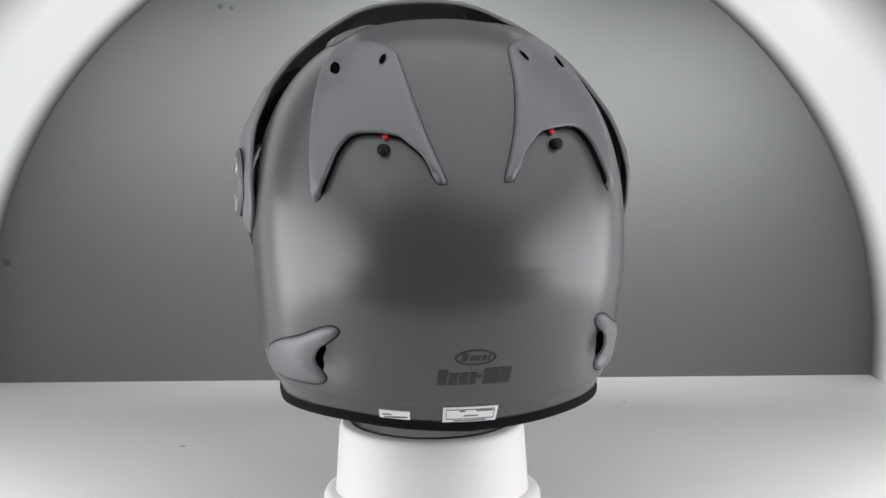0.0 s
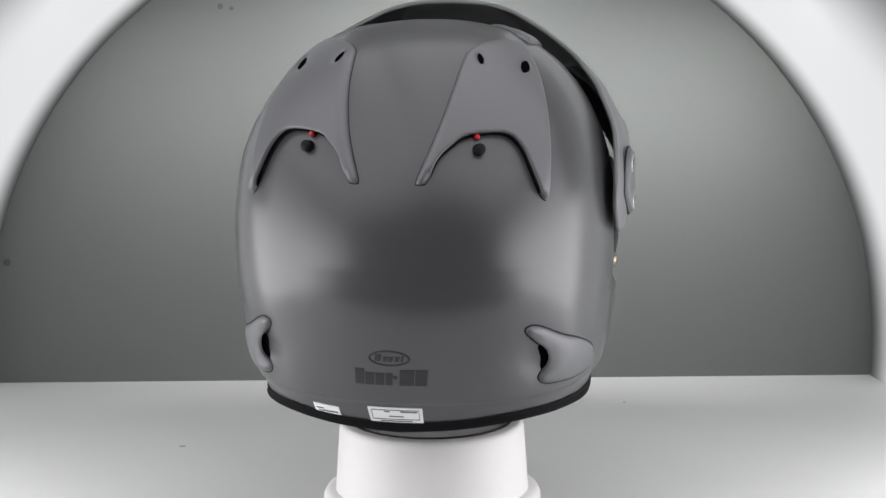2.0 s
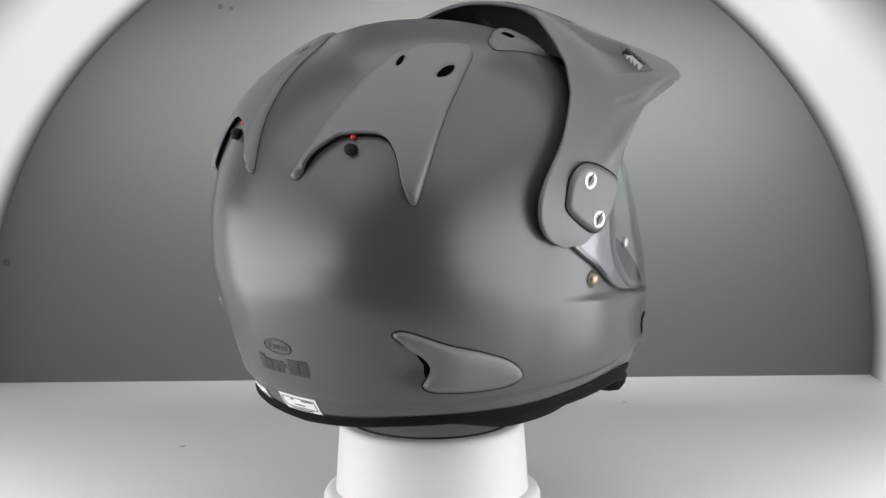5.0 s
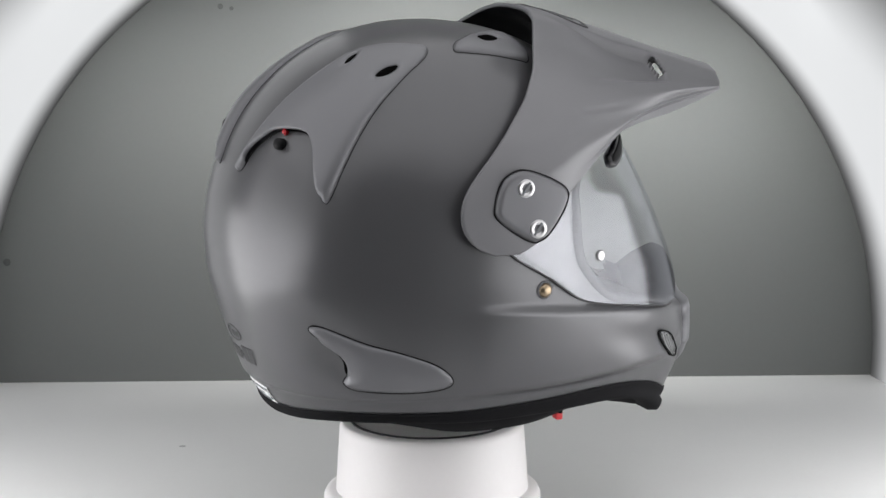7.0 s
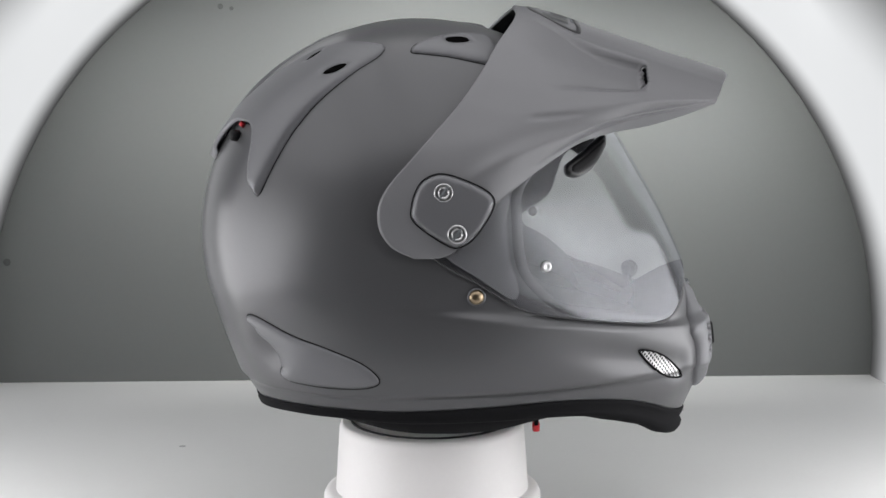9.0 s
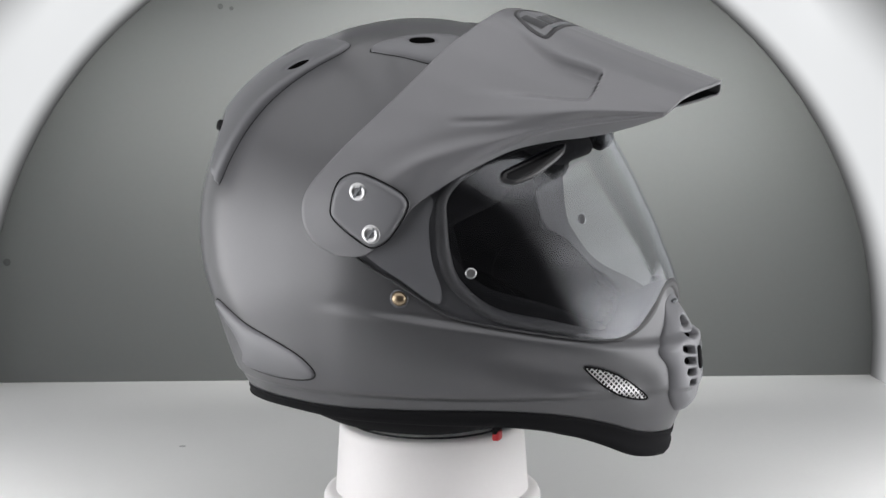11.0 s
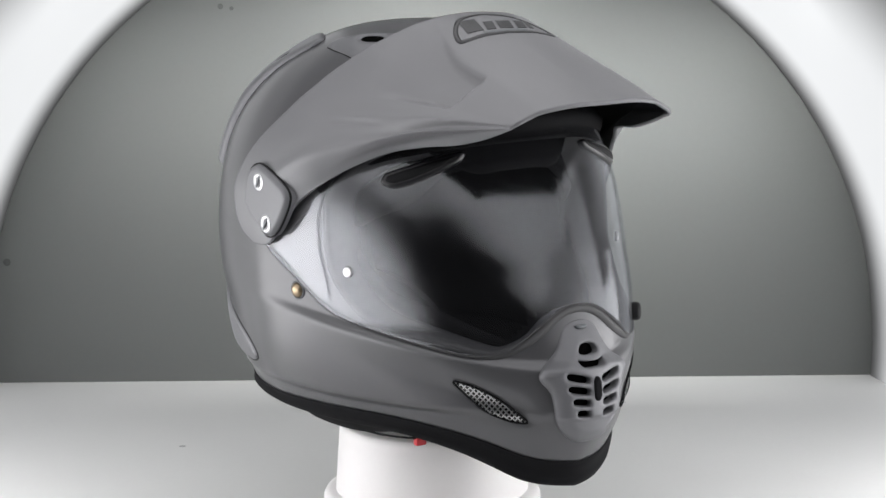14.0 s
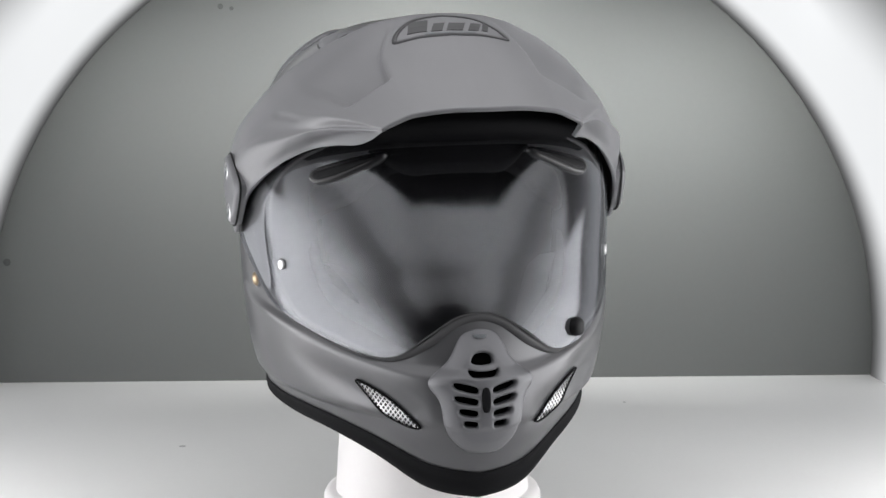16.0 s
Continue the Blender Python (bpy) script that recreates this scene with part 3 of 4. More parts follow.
def build_vents(helmet):
    for mirror in (False, True):
        flip = (lambda s: 360 - s) if mirror else (lambda s: s)
        sign = -1 if mirror else 1

        def rear_rise(d, u, v):
            z = unflat(np.stack([u, v], -1))[1]
            t = np.clip(d / 0.0075, 0, 1)
            return (0.0024 + 0.0028 * step(0.250, 0.208, z)) * np.sqrt(1 - (1 - t) ** 2) + 0.0008

        holes = [ellipse(flip(145.0) * DEG, flat(0, 0.2468)[1], 0.0029, 0.0062, 32, 1.7, 14 * sign), ellipse(flip(124.5) * DEG, flat(0, 0.2405)[1], 0.0096, 0.0042, 32, 1.7, -32 * sign)]
        vent = part("rear_vent", patch_mesh(outline(REAR_VENT, mirror, 160), rear_rise, 0.0014, holes, mouth=strip(REAR_MOUTH, mirror)), PLASTIC, helmet, "grey exhaust vent cover with an arched mouth")
        ol = outline(REAR_VENT, mirror, 160)
        part("seam", ring_bmesh(shrink(ol, 0.0005), shrink(ol, -0.0008), on_skin, 0.00025), DARK, vent, "thin dark seam")
        # black sheets stand in for the shade in the holes and under the mouth
        for h in holes:
            part("hole", patch_mesh(h, lambda d, u, v: 0 * d + 0.0022, 0.0010), HOLE_SHADE, vent, "small hole with its shade painted black")
        part("vent_shade", patch_mesh(outline([(161, 0.2060), (153, 0.2055), (146, 0.2060), (142, 0.2040), (143, 0.2120), (152, 0.2180), (159, 0.2140)], mirror), lambda d, u, v: 0 * d + 0.0006, 0.0016), HOLE_SHADE, vent, "black sheet as the shade inside the vent")
        p, d = skin_frame(flip(152.5), 0.1955)
        part("switch_knob", turned([(0, 0.0062), (0.0024, 0.0060), (0.0038, 0.0048), (0.0040, 0.0), (0, 0.0)], p, (d.x, d.y, d.z - 0.3)), DARK, vent, "black vent switch knob")
        p, d = skin_frame(flip(152.8), 0.2025)
        part("switch_mark", turned([(0, 0.0036), (0.0017, 0.0032), (0.0020, 0.0), (0, 0.0)], p, d, 16), RED, vent, "red vent switch mark")

        def side_rise(d, u, v):
            t = np.clip(d / 0.013, 0, 1)
            return (0.0020 + 0.0026 * step(112, 130, np.minimum(u / DEG, 360 - u / DEG))) * np.sqrt(1 - (1 - t) ** 2) + 0.0004

        vent = part("side_vent", patch_mesh(outline(SIDE_VENT, mirror, 140), side_rise, 0.0014, mouth=strip(SIDE_MOUTH, mirror), edge=0.0018), PLASTIC, helmet, "grey teardrop exhaust vent on the lower side")
        # shade in the mouth, painted as a black sheet on the shell
        part("vent_shade", patch_mesh(outline([(133.4, 0.0630), (131.8, 0.0540), (131.4, 0.0460), (126, 0.0440), (124, 0.0540), (129.5, 0.0640)], mirror), lambda d, u, v: 0 * d + 0.0005, 0.0016), HOLE_SHADE, vent, "black sheet as the shade inside the vent")
        part("seam", ring_bmesh(outline(SIDE_VENT, mirror, 140), shrink(outline(SIDE_VENT, mirror, 140), 0.0009), on_skin, 0.0003), DARK, vent, "thin dark seam")
        hole = ellipse(flip(62.0) * DEG, flat(0, 0.2575)[1], 0.0170, 0.0046, 24, 2.6)
        vent = part("top_vent", patch_mesh(outline(TOP_VENT, mirror, 120), dome(0.0032, 0.009), 0.0022, [hole]), PLASTIC, helmet, "grey intake vent on the crown")
        ol = outline(TOP_VENT, mirror, 120)
        part("seam", ring_bmesh(shrink(ol, 0.0006), shrink(ol, -0.0008), on_skin, 0.00025), DARK, vent, "thin dark seam")
        # the slot's depth is shade painted black
        part("hole", patch_mesh(hole, lambda d, u, v: 0 * d + 0.0016, 0.0016), HOLE_SHADE, vent, "slot with its shade painted black")
        # mesh grille at the chin
        ring = outline(GRILLE, mirror, 80)
        grille = part("chin_grille", patch_mesh(ring, lambda d, u, v: 0 * d + 0.0005, 0.0014), DARK, helmet, "wire mesh intake on the chin bar")
        part("grille_rim", ring_bmesh(ring, shrink(ring, -0.0011), on_skin, 0.0016), RUBBER, grille, "thin black rim")
        bm = bmesh.new()
        lo, hi = ring.min(0), ring.max(0)
        pitch, n = 0.0031, 60
        for kind in (0, 1):
            for k in range(-60, 61):
                c0 = 0.5 * (lo + hi) + np.array([k * pitch, 0]) if kind else 0.5 * (lo + hi) + np.array([k * pitch, 0])
                dirn = np.array([0.62, 0.78]) if kind else np.array([-0.62, 0.78])
                tt = np.linspace(-0.03, 0.03, n)
                line = c0 + tt[:, None] * dirn
                ok = inside(line, ring)
                side = np.array([dirn[1], -dirn[0]]) * 0.00040
                for i in range(n - 1):
                    if ok[i] and ok[i + 1]:
                        wave = 0.0009 + 0.0002 * kind
                        pp = on_skin(np.array([line[i] - side, line[i] + side, line[i + 1] + side, line[i + 1] - side]), np.full(4, wave))
                        bm.faces.new([bm.verts.new(c) for c in pp])
        part("wire_mesh", bm, STEEL, grille, "bright woven wire mesh", smooth=False)
        # screws, side plate, pivots
        plate = np.array([(-0.0098, 0.1602), (-0.0048, 0.1735), (0.004, 0.1795), (0.0145, 0.1795), (0.032, 0.1725), (0.0420, 0.1650), (0.0415, 0.1560), (0.0315, 0.1405), (0.0225, 0.1335), (0.0130, 0.1340), (-0.0080, 0.1490)])
        plate = spline(plate, 90, closed=True)

        def on_side(uv, off):
            return np.stack([sign * (0.1345 - 2.2 * np.maximum(uv[:, 0] - 0.012, 0) ** 2 + np.asarray(off)), uv[:, 0], uv[:, 1]], -1)

        cover = part("side_cover", patch_mesh(plate, dome(0.0036, 0.004), 0.0014, place=on_side, floor_off=-0.004), PLASTIC, helmet, "grey side cover held by two screws")
        part("seam", ring_bmesh(shrink(plate, 0.0007), plate, on_side, 0.0009), DARK, cover, "thin dark seam")
        for y, z in ((0.0105, 0.1688), (0.0190, 0.1417)):
            x = 0.1372 * sign
            screw = part("screw", turned([(0.0066, -0.001), (0.0066, 0.0004), (0.0058, 0.0012), (0.0030, 0.0013), (0.0026, 0.0002), (0, 0.0002)], (x, y, z), (sign, 0, 0)), STEEL, cover, "bright steel screw")
            bm = box(-0.0048, 0.0048, -0.0008, 0.0008, 0.0005, 0.0016, 0.0002)
            bmesh.ops.transform(bm, matrix=Matrix.Translation((x, y, z)) @ Vector((sign, 0, 0)).to_track_quat("Z", "Y").to_matrix().to_4x4() @ pose(0, 0, 0, 0, 0, 55), verts=bm.verts)
            part("slot", bm, PRINT, screw, "dark screw slot")
        p, d = skin_frame(flip(77.5), 0.0972)
        bolt = part("side_bolt", turned([(0.0062, -0.001), (0.0062, 0.0008), (0.0052, 0.0010)], p, d), PLASTIC, helmet, "grey ring round a brass bolt")
        part("bolt_head", turned([(0.0052, -0.001), (0.0050, 0.0012), (0.0040, 0.0026), (0.0020, 0.0034), (0, 0.0036)], p, d), BRASS, bolt, "round brass bolt head")
        p, d = skin_frame(flip(61.0), 0.1150, 0.0036)
        part("visor_pivot", turned([(0.0036, 0.0), (0.0038, 0.0008), (0.0030, 0.0018), (0.0016, 0.0014), (0, 0.0010)], p, d), STEEL, helmet, "small bright visor pin")
        out = outline(GLASS_VENT, mirror, 90)
        gv = part("visor_vent", patch_mesh(out, dome(0.0022, 0.002), 0.0011, place=lambda uv, off: on_skin(uv, np.asarray(off) + 0.0036)), GLOSS_BLACK, helmet, "black brow vent on the face shield")
        slot = shrink(out, -0.0026)
        part("slider", patch_mesh(slot, dome(0.0010, 0.0015), 0.0011, place=lambda uv, off: on_skin(uv, np.asarray(off) + 0.0056)), DARK, gv, "black slider")
        # ear and cheek padding inside
        a = np.linspace(0, 2 * np.pi, 40, endpoint=False)
        pad = []
        for r, off in ((1.0, -0.030), (0.96, -0.042), (0.8, -0.050), (0.4, -0.052), (0.02, -0.052)):
            pad.append(skin(sign * (62 + 18 * r * np.cos(a)), 0.070 + 0.042 * r * np.sin(a), off, True))
        bm = from_grid(np.array(pad).transpose(1, 0, 2), closed_u=True)
        bmesh.ops.recalc_face_normals(bm, faces=bm.faces)
        part("cheek_pad", bm, CLOTH, helmet, "black cloth cheek pad")


def shrink(poly, by):
    """The outline moved outwards (or inwards for negative values) by a distance."""
    tan = np.roll(poly, -1, 0) - np.roll(poly, 1, 0)
    nor = np.stack([tan[:, 1], -tan[:, 0]], -1)
    nor /= np.maximum(np.linalg.norm(nor, axis=1)[:, None], 1e-12)
    area = 0.5 * np.sum(poly[:, 0] * np.roll(poly[:, 1], -1) - np.roll(poly[:, 0], -1) * poly[:, 1])
    return poly + nor * by * (1 if area > 0 else -1)


def build_chin_vent(helmet):
    right = CHIN_VENT
    pairs = right + [(-s, z) for s, z in right[-2:0:-1]]
    poly = outline(pairs, n=160)
    holes = [outline([(-3.2, 0.0665), (-2.6, 0.0705), (-1.2, 0.0722), (1.2, 0.0722), (2.6, 0.0705), (3.2, 0.0665), (1.5, 0.0650), (-1.5, 0.0650)], n=40),
             outline([(-4.2, 0.0620), (-2, 0.0612), (0, 0.0610), (2, 0.0612), (4.2, 0.0620), (3.2, 0.0578), (0, 0.0572), (-3.2, 0.0578)], n=40)]
    for z, w, tilt in ((0.0515, 3.2, 0.0018), (0.0443, 3.1, 0.0014), (0.0370, 2.5, 0.0009), (0.0300, 1.9, 0.0005)):
        for sg in (1, -1):
            c = sg * (2.0 + w * 0.95)
            e = [(c + sg * w * k[0], z + 0.0022 * k[1] + tilt * k[0]) for k in ((-1, 0.6), (-0.6, 1), (0.6, 1), (1, 0.5), (1, -0.5), (0.6, -1), (-0.6, -1), (-1, -0.6))]
            holes.append(outline(e, n=40))

    def rise(d, u, v):
        t = np.clip(d / 0.010, 0, 1)
        return 0.0062 * np.sqrt(1 - (1 - t) ** 2) * step(0.088, 0.060, unflat(np.stack([u, v], -1))[1]) * 0.8 + 0.0018 * t

    def body_rise(d, u, v):
        # the slots are cut with sharp lips: the dome follows the outer outline only
        e = nearest(np.stack([u, v], -1), poly)[1]
        return rise(e, u, v) - 0.0009 * step(0.0022, 0.0010, d) * (e > 0.003)

    vent = part("chin_vent", patch_mesh(poly, body_rise, 0.0008, holes), PLASTIC, helmet, "grey chin vent with ten black slots")
    # black sheet under the slots paints the shade behind them
    part("vent_shade", patch_mesh(shrink(poly, -0.006), lambda d, u, v: 0 * d + 0.0005, 0.002), HOLE_SHADE, vent, "black sheet as the shade behind the slots")
    clip = outline([(-0.9, 0.0505), (0.9, 0.0505), (0.9, 0.0385), (-0.9, 0.0385)], n=40)
    part("latch", patch_mesh(clip, dome(0.0022, 0.001), 0.0007, place=lambda uv, off: on_skin(uv, np.asarray(off) + 0.0062)), RUBBER, vent, "black latch between the slots")
    tab = outline([(-1.9, 0.0835), (1.9, 0.0835), (1.4, 0.0812), (-1.4, 0.0812)], n=40)
    part("switch", patch_mesh(tab, dome(0.0016, 0.001), 0.0008, place=lambda uv, off: on_skin(uv, np.asarray(off) + 0.0018)), PRINT, vent, "small dark switch")


def build_marks(helmet):
    place = on_skin
    # rear badge: an oval ring with plain bars, and a wordmark of plain bars
    cu, cv = 180.2 * DEG, 0.0608
    badge = part("rear_badge", ring_bmesh(ellipse(cu, cv, 0.0136, 0.0056), ellipse(cu, cv, 0.0121, 0.0045), place, 0.00035), DECAL, helmet, "dark grey oval badge")
    for x0, w, h in ((0.0072, 0.0042, 0.0052), (0.0026, 0.0026, 0.0034), (-0.0008, 0.0034, 0.0034), (-0.0052, 0.0028, 0.0034), (-0.0085, 0.0016, 0.0044)):
        c = [(cu + x0 - w / 2 + 0.0004, cv - 0.0022), (cu + x0 + w / 2 + 0.0004, cv - 0.0022), (cu + x0 + w / 2 - 0.0008, cv - 0.0022 + h), (cu + x0 - w / 2 - 0.0008, cv - 0.0022 + h)]
        part("bar", bar_bmesh(c, place, 0.00035), DECAL, badge, smooth=False)
    word = part("rear_wordmark", bar_bmesh([(cu - 0.0044, 0.0460), (cu - 0.0016, 0.0460), (cu - 0.0018, 0.0482), (cu - 0.0046, 0.0482)], place, 0.00035), DECAL, helmet, "dark grey bold lettering shown as bars", smooth=False)
    x = cu + 0.0252
    for w, h in ((0.0070, 0.0112), (0.0068, 0.0086), (0.0068, 0.0086), (0.0054, 0.0086), (0, 0), (0.0102, 0.0112), (0.0086, 0.0112)):
        if w:
            c = [(x - w, 0.0415), (x - 0.0008, 0.0415), (x - 0.0008 - h * 0.10, 0.0415 + h), (x - w - h * 0.10, 0.0415 + h)]
            part("bar", bar_bmesh(c, place, 0.00035), DECAL, word, smooth=False)
        x -= w if w else 0.0038
    # paper labels with bars for their small print
    for s0, s1, z0, z1, tilt in ((171.0, 189.7, 0.0115, 0.0232, 0.0002), (200.6, 210.8, 0.0138, 0.0200, 0.0012)):
        u0, u1 = s0 * DEG, s1 * DEG
        label = part("label", bar_bmesh([(u0, z0), (u1, z0 + tilt), (u1, z1 + tilt), (u0, z1)], place, 0.0006), LABEL, helmet, "white paper label with grey print", smooth=False)
        w, h = u1 - u0, z1 - z0
        bars = ((0.10, 0.40, 0.72, 0.80), (0.60, 0.70, 0.72, 0.80), (0.35, 0.62, 0.40, 0.47), (0.2, 0.8, 0.08, 0.14)) if w > 0.03 else ((0.08, 0.85, 0.25, 0.42), (0.6, 0.9, 0.62, 0.74))
        for a, b, c, d in bars:
            part("print_bar", bar_bmesh([(u0 + a * w, z0 + c * h), (u0 + b * w, z0 + c * h), (u0 + b * w, z0 + d * h), (u0 + a * w, z0 + d * h)], place, 0.0009), PRINT, label, smooth=False)
        if w > 0.03:
            o = np.array([(u0 + 0.06 * w, z0 + 0.22 * h), (u1 - 0.06 * w, z0 + 0.22 * h), (u1 - 0.06 * w, z1 - 0.12 * h), (u0 + 0.06 * w, z1 - 0.12 * h)])
            o = np.concatenate([o[i] + (o[(i + 1) % 4] - o[i]) * np.linspace(0, 1, 12, endpoint=False)[:, None] for i in range(4)])
            part("print_frame", ring_bmesh(o, shrink(o, -0.00035), place, 0.0009), PRINT, label, smooth=False)


def build_peak_badge(peak):
    a = np.array([(-0.0390, 0.1010), (-0.0340, 0.0880), (-0.0200, 0.0740), (0.0, 0.0690), (0.0200, 0.0740), (0.0340, 0.0880), (0.0390, 0.1010), (0.0330, 0.1045), (0.0150, 0.1040), (0.0, 0.1035), (-0.0150, 0.1040), (-0.0330, 0.1045)])
    o = spline(a, 120, closed=True)
    badge = part("peak_badge", ring_bmesh(o, shrink(o, -0.0032), peak_top, 0.0004), DECAL, peak, "dark half-oval badge with bars")
    for x0, w, y0, y1 in ((0.0215, 0.0130, 0.0790, 0.0960), (0.0085, 0.0075, 0.0850, 0.0960), (-0.0035, 0.0110, 0.0850, 0.0960), (-0.0160, 0.0070, 0.0850, 0.0960), (-0.0235, 0.0040, 0.0820, 0.0960)):
        c = [(x0 - w / 2, y1), (x0 + w / 2, y1), (x0 + w / 2 - 0.004, y0), (x0 - w / 2 - 0.004, y0)]
        part("bar", bar_bmesh(c, peak_top, 0.0004), DECAL, badge, smooth=False)
    part("bar", bar_bmesh([(0.0170, 0.1005), (-0.0170, 0.1005), (-0.0170, 0.0985), (0.0170, 0.0985)], peak_top, 0.0004), PRINT, badge, smooth=False)


def build_helmet():
    helmet = new("motorcycle_helmet")
    tagged(helmet, "matte grey motorcycle helmet with long peak and clear visor", "helmet")
    build_shell(helmet)
    build_trim(helmet)
    build_peak_badge(build_peak(helmet))
    poly = outline(both_sides(SHIELD, SHIELD_TOP), n=300)
    bm = patch_mesh(poly, lambda d, s, z: 0 * d + 0.0034, cell=0.0016, skirt=False)
    visor = part("visor", bm, VISOR, helmet, "clear see-through face shield")
    last = int(np.argmax(poly[:, 1] > flat(0, 0.130)[1]))
    low, up = shrink(poly, 0.0010)[:last], shrink(poly, 0.0001)[:last]
    rows = [on_skin(low, np.full(last, 0.0005)), on_skin(low, np.full(last, 0.0030)), on_skin(up, np.full(last, 0.0031)), on_skin(up, np.full(last, 0.0005))]
    part("visor_edge", from_grid(np.array(rows).transpose(1, 0, 2)), GASKET, visor, "thin dark lower edge")
    p, d = skin_frame(-35.0, 0.0780, 0.0030)
    part("visor_lock", turned([(0.0062, 0.0), (0.0062, 0.0034), (0.0052, 0.0052), (0.0024, 0.0060), (0, 0.0060)], p, d), DARK, visor, "black visor lock knob")
    for mirror in (False, True):
        wedge = outline([(84.5, 0.1275), (76.5, 0.1090), (70.0, 0.0945), (68.2, 0.1020), (69.2, 0.1230), (68.4, 0.1460), (66.5, 0.1640), (75, 0.1690), (83, 0.1560), (86.5, 0.1420)], mirror, 90)
        part("side_frosting", patch_mesh(wedge, lambda d, u, v: 0 * d + 0.0020, 0.002, skirt=False), FROST, visor, "frosted silver side of the face shield")
    build_vents(helmet)
    build_chin_vent(helmet)
    build_marks(helmet)
    # lining that narrows the eye opening from above and below
    low = [(66, 0.1400), (60, 0.1460), (54, 0.1530), (43, 0.1660), (34, 0.1800), (21.5, 0.1910), (0, 0.1935)]
    high = [(68, 0.1650), (52, 0.1950), (25, 0.2100), (0, 0.2130)]
    loop = low + [(-a, z) for a, z in low[-2::-1]] + [(-a, z) for a, z in high] + high[-2::-1]
    part("brow_lining", patch_mesh(outline(loop, n=200), dome(0.003, 0.004), 0.0025, place=lambda uv, off: on_skin(uv, np.asarray(off) - 0.030)), CLOTH, helmet, "black padded lining above the eyes")
    for side in (1, -1):
        loop = [(side * a, z) for a, z in ((68, 0.1260), (62, 0.1090), (56, 0.0980), (43, 0.0885), (30, 0.0775), (24, 0.0735), (22, 0.0600), (40, 0.0500), (66, 0.0560))]
        part("cheek_lining", patch_mesh(outline(loop, n=120), dome(0.003, 0.004), 0.0025, place=lambda uv, off: on_skin(uv, np.asarray(off) - 0.028)), CLOTH, helmet, "black cloth cheek lining")
    # brow piece behind the shield, chin strap end
    brow = outline([(29, 0.1940), (18.5, 0.1848), (6, 0.1858), (-6, 0.1858), (-18.5, 0.1848), (-29, 0.1940), (-34, 0.2020), (0, 0.2050), (34, 0.2020)], n=90)
    part("brow_pad", patch_mesh(brow, dome(0.004, 0.004), 0.0025, place=lambda uv, off: on_skin(uv, np.asarray(off) - 0.016)), CLOTH, helmet, "black brow padding")
    # raised black strip put in for the shade between face shield and peak
    brow_gap = outline([(62, 0.1775), (45, 0.1880), (25, 0.1950), (0, 0.1975), (-25, 0.1950), (-45, 0.1880), (-62, 0.1775), (-58, 0.1900), (-44, 0.2160), (-24, 0.2330), (0, 0.2380), (24, 0.2330), (44, 0.2160), (58, 0.1900)], n=200)
    part("brow_shade", patch_mesh(brow_gap, lambda d, u, v: 0.0012 + 0.0085 * step(0.003, 0.012, d), 0.0022), RUBBER, helmet, "black strip as the shade above the face shield")
    part("chin_strap", box(0.047, 0.059, 0.0715, 0.0745, -0.0060, 0.050, 0.0008), CLOTH, helmet, "black webbing chin strap")
    bm = box(0.049, 0.057, 0.0705, 0.0755, -0.0110, -0.0045, 0.0012)
    part("strap_tab", bm, RED, helmet, "red pull tab of the chin strap")
    return helmet


# ---- the light booth ----
RADIUS, RISE, Y_BACK, Y_FRONT = 0.392, 0.028, 0.425, -1.25


def flare(y):
    """The vault widens towards its open front."""
    return 0.236 * (Y_BACK - y)


def arc_sheet(r, a0, a1, y0, y1, thick, n=48, m=24):
    """A curved sheet of the flared vault between two angles (degrees from the right)."""
    rows = []
    for a in np.radians(np.linspace(a0, a1, n)):
        rows.append([((r + flare(y)) * np.cos(a), y, RISE + (r + flare(y)) * np.sin(a)) for y in np.linspace(y0, y1, m)])
    bm = from_grid(np.array(rows))
    g = bmesh.ops.extrude_face_region(bm, geom=bm.faces[:])
    for v in g["geom"]:
        if isinstance(v, bmesh.types.BMVert):
            k = 1 + thick / math.hypot(v.co.x, v.co.z - RISE)
            v.co.x, v.co.z = v.co.x * k, RISE + (v.co.z - RISE) * k
    bmesh.ops.recalc_face_normals(bm, faces=bm.faces)
    return bm


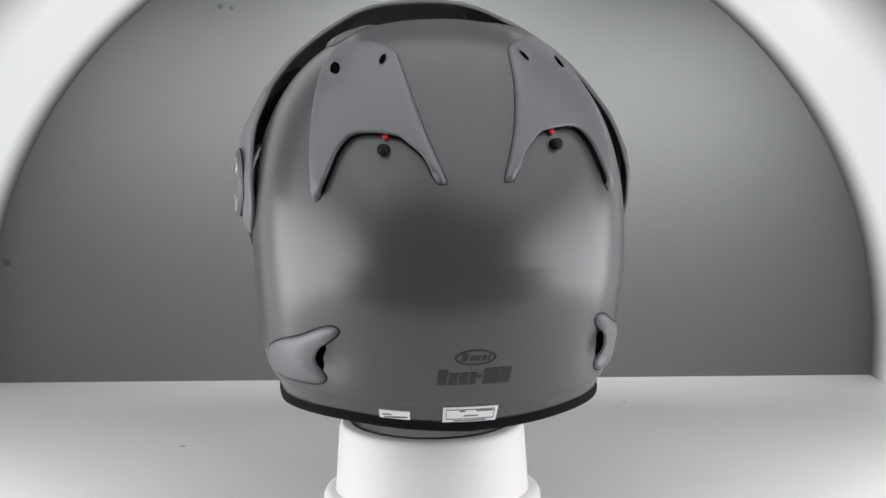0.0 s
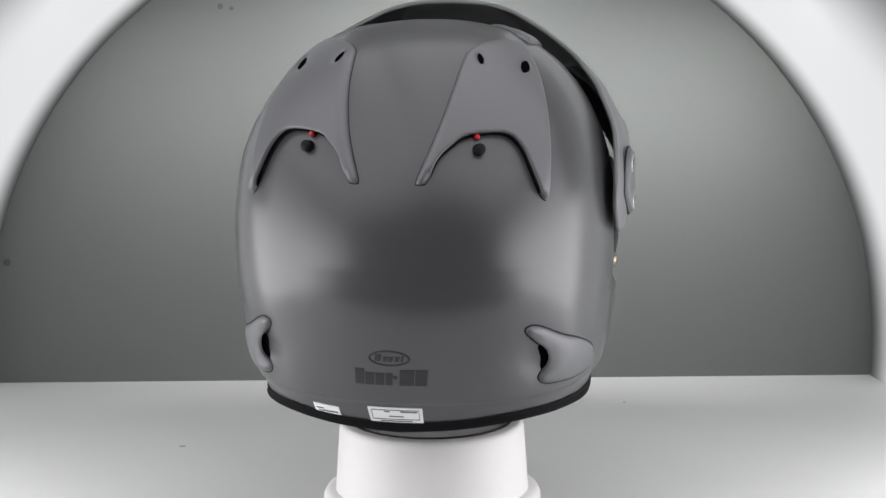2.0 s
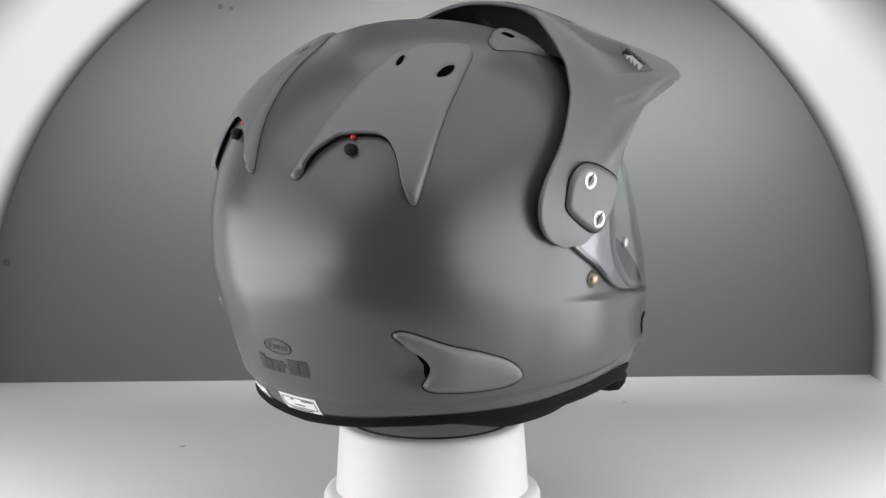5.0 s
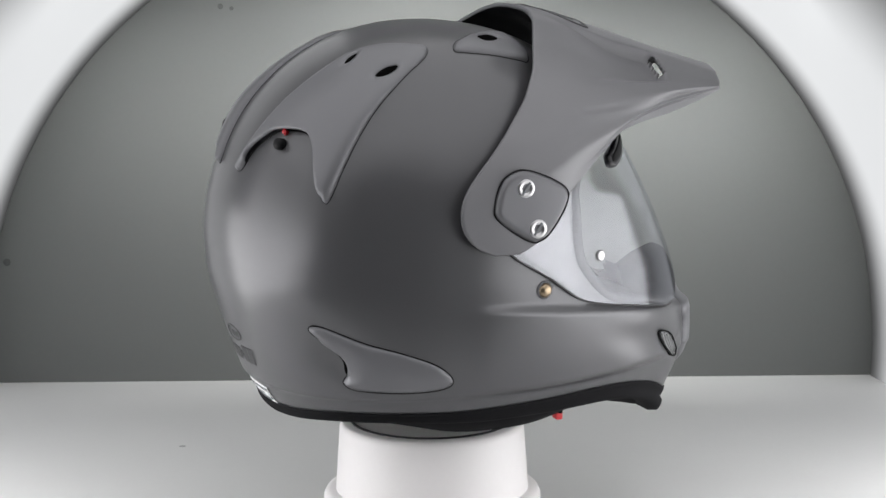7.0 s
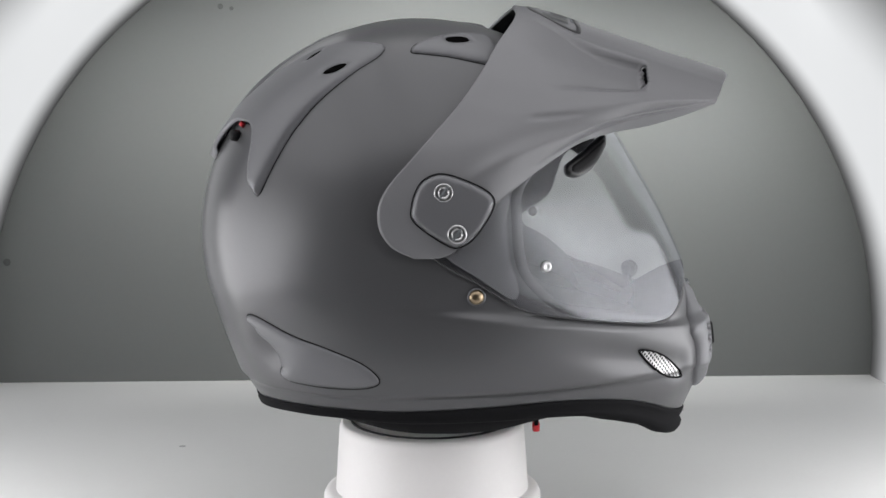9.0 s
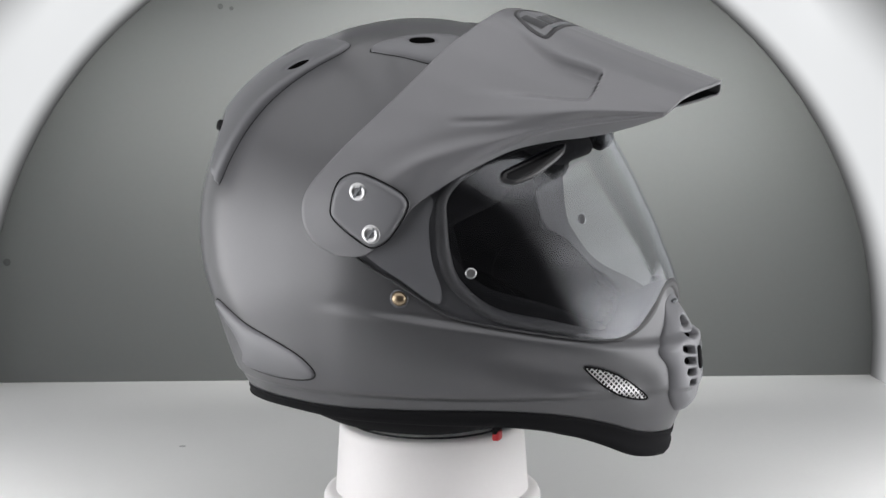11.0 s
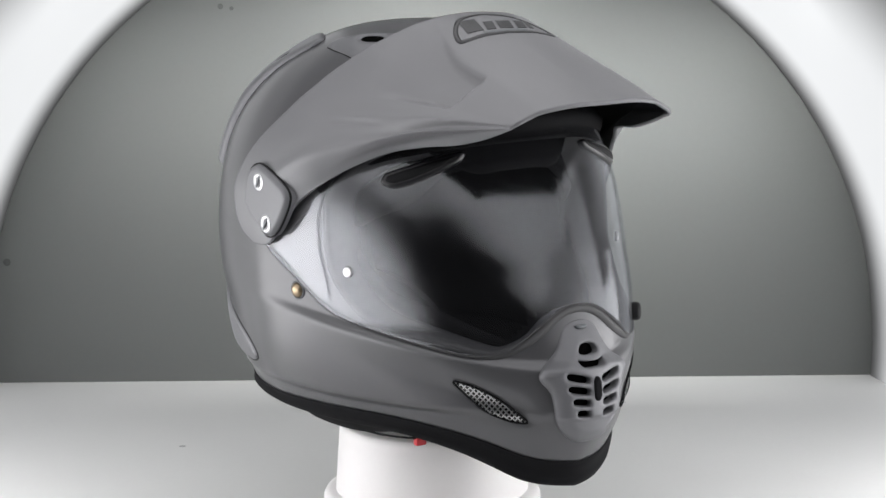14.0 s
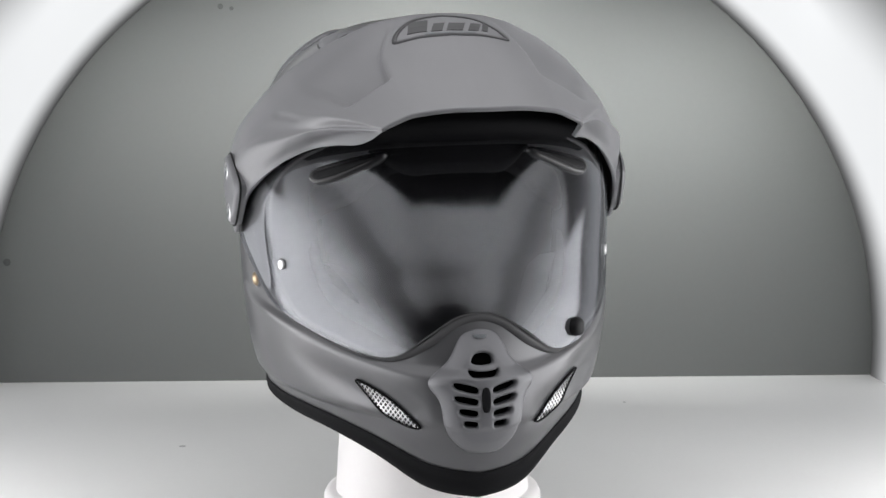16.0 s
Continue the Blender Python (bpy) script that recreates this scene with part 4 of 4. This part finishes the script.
def build_booth():
    f = part("floor", box(-1.2, 1.2, -0.37, 0.9, -0.03, 0.0, 0.003), FLOOR, None, smooth=False)
    tagged(f, "smooth white booth floor, softly lit", "floor", kind="structure")
    f = part("room_floor", box(-1.2, 1.2, -3.2, -0.372, -0.04, -0.012), FLOOR_EDGE, None, smooth=False)
    tagged(f, "dark floor of the dim room before the booth", "floor", kind="structure")
    for name, b in (("wall_left", (-1.22, -1.2, -3.2, 0.9, -0.03, 1.9)), ("wall_right", (1.2, 1.22, -3.2, 0.9, -0.03, 1.9)), ("wall_behind", (-1.22, 1.22, -3.22, -3.2, -0.03, 1.9)),
                    ("wall_far", (-1.22, 1.22, 0.9, 0.92, -0.03, 1.9)), ("room_ceiling", (-1.22, 1.22, -3.22, 0.92, 1.9, 1.92))):
        r = part(name, box(*b), ROOM, None, smooth=False)
        tagged(r, "plain dark painted surface of the dim room", "ceiling" if "ceiling" in name else "wall", kind="structure")
    w = part("wall_back", box(-0.8, 0.8, Y_BACK, Y_BACK + 0.02, 0.0, 0.8), WALL, None, smooth=False)
    tagged(w, "plain grey backdrop sheet behind the stand", "wall", kind="structure")
    v = part("ceiling", arc_sheet(RADIUS + 0.008, -6, 186, Y_FRONT, Y_BACK, 0.01, 96), VAULT, None)
    tagged(v, "white half-round diffuser vault of a light booth", "ceiling", kind="structure")
    for a0, a1, y1 in ((-5, 28, 0.12), (28.3, 45, -0.005), (135, 151.7, -0.005), (152, 185, 0.12)):
        p = part("side_light", arc_sheet(RADIUS, a0, a1, Y_FRONT + 0.02, y1, 0.006), PANEL_LIGHT, None)
        tagged(p, "curved white lit diffuser panel on the vault", "light panel", "booth lights")
    for a0, a1 in ((-5, 75), (105, 185)):
        p = new("arch_light")
        tagged(p, "glowing white curved light band beside the backdrop", "light panel", "booth lights")
        part("diffuser", arc_sheet(RADIUS + 0.002, a0, a1, 0.0, Y_BACK - 0.003, 0.005), BAND_LIGHT, p, "frosted white diffuser")
        part("edge_strip", arc_sheet(RADIUS + 0.002, max(a0, 35), min(a1, 145), Y_BACK - 0.0004, Y_BACK, 0.0006), WALL, p, "thin grey edge strip")
    for a0, a1 in ((46, 96.4), (97.6, 106.4), (107.6, 134)):
        p = part("top_light", arc_sheet(RADIUS + 0.002, a0, a1, -1.23, 0.09, 0.003), TOP_LIGHT, None)
        tagged(p, "dim white diffuser strip along the vault's crown", "light panel", "booth lights")
    for x, z, r in ((-0.3757, 0.1098, 0.0033), (-0.1806, 0.3347, 0.0024), (-0.171, 0.333, 0.0018)):
        d = part("dust_spot", turned([(0, 0.0004), (r * 0.6, 0.0004), (r, 0.0)], (x, Y_BACK, z), (0, -1, 0), 16), SPOT, None)
        tagged(d, "small grey dirt speck on the backdrop", "dirt", "dirt specks")
    for x, y, r in ((-0.2001, 0.2032, 0.0028), (0.1656, 0.3332, 0.0016)):
        d = part("dust_spot", turned([(0, 0.0004), (r * 0.6, 0.0004), (r, 0.0)], (x, y, 0.0), (0, 0, 1), 16), FLOOR_SPOT, None)
        tagged(d, "small grey dirt speck on the floor", "dirt", "dirt specks")


def build_stand():
    st = new("display_stand")
    tagged(st, "round white plastic display stand with a wider foot", "stand")
    part("cup", lathe([(0, 0.074), (0.0625, 0.074), (0.0645, 0.0725), (0.0655, 0.069), (0.0695, 0.012), (0.0695, 0.0), (0, 0.0)]), CERAMIC, st)
    part("foot", lathe([(0.060, 0.0), (0.076, 0.0), (0.0775, 0.004), (0.0772, 0.020), (0.0755, 0.0235), (0.072, 0.0245), (0.066, 0.0245)]), CERAMIC, st)
    part("rim_ring", lathe([(0.0555, 0.0738), (0.0578, 0.0738), (0.0580, 0.0750), (0.0560, 0.0750)]), DECAL, st, "thin dark ring")
    return st


build_booth()
build_stand()
HELMET = build_helmet()


def motions():
    """The helmet turns evenly about the stand's axis."""
    rows = []
    for i in range(33):
        t = i * 0.5
        turn = -(6.5 + (t - 1.5) * 11.17)
        rows.append((t, pose(-0.0009, 0.006, 0.089, 0, 0, turn) @ pose(0.0045, 0, 0)))
    walk(HELMET, rows)


motions()
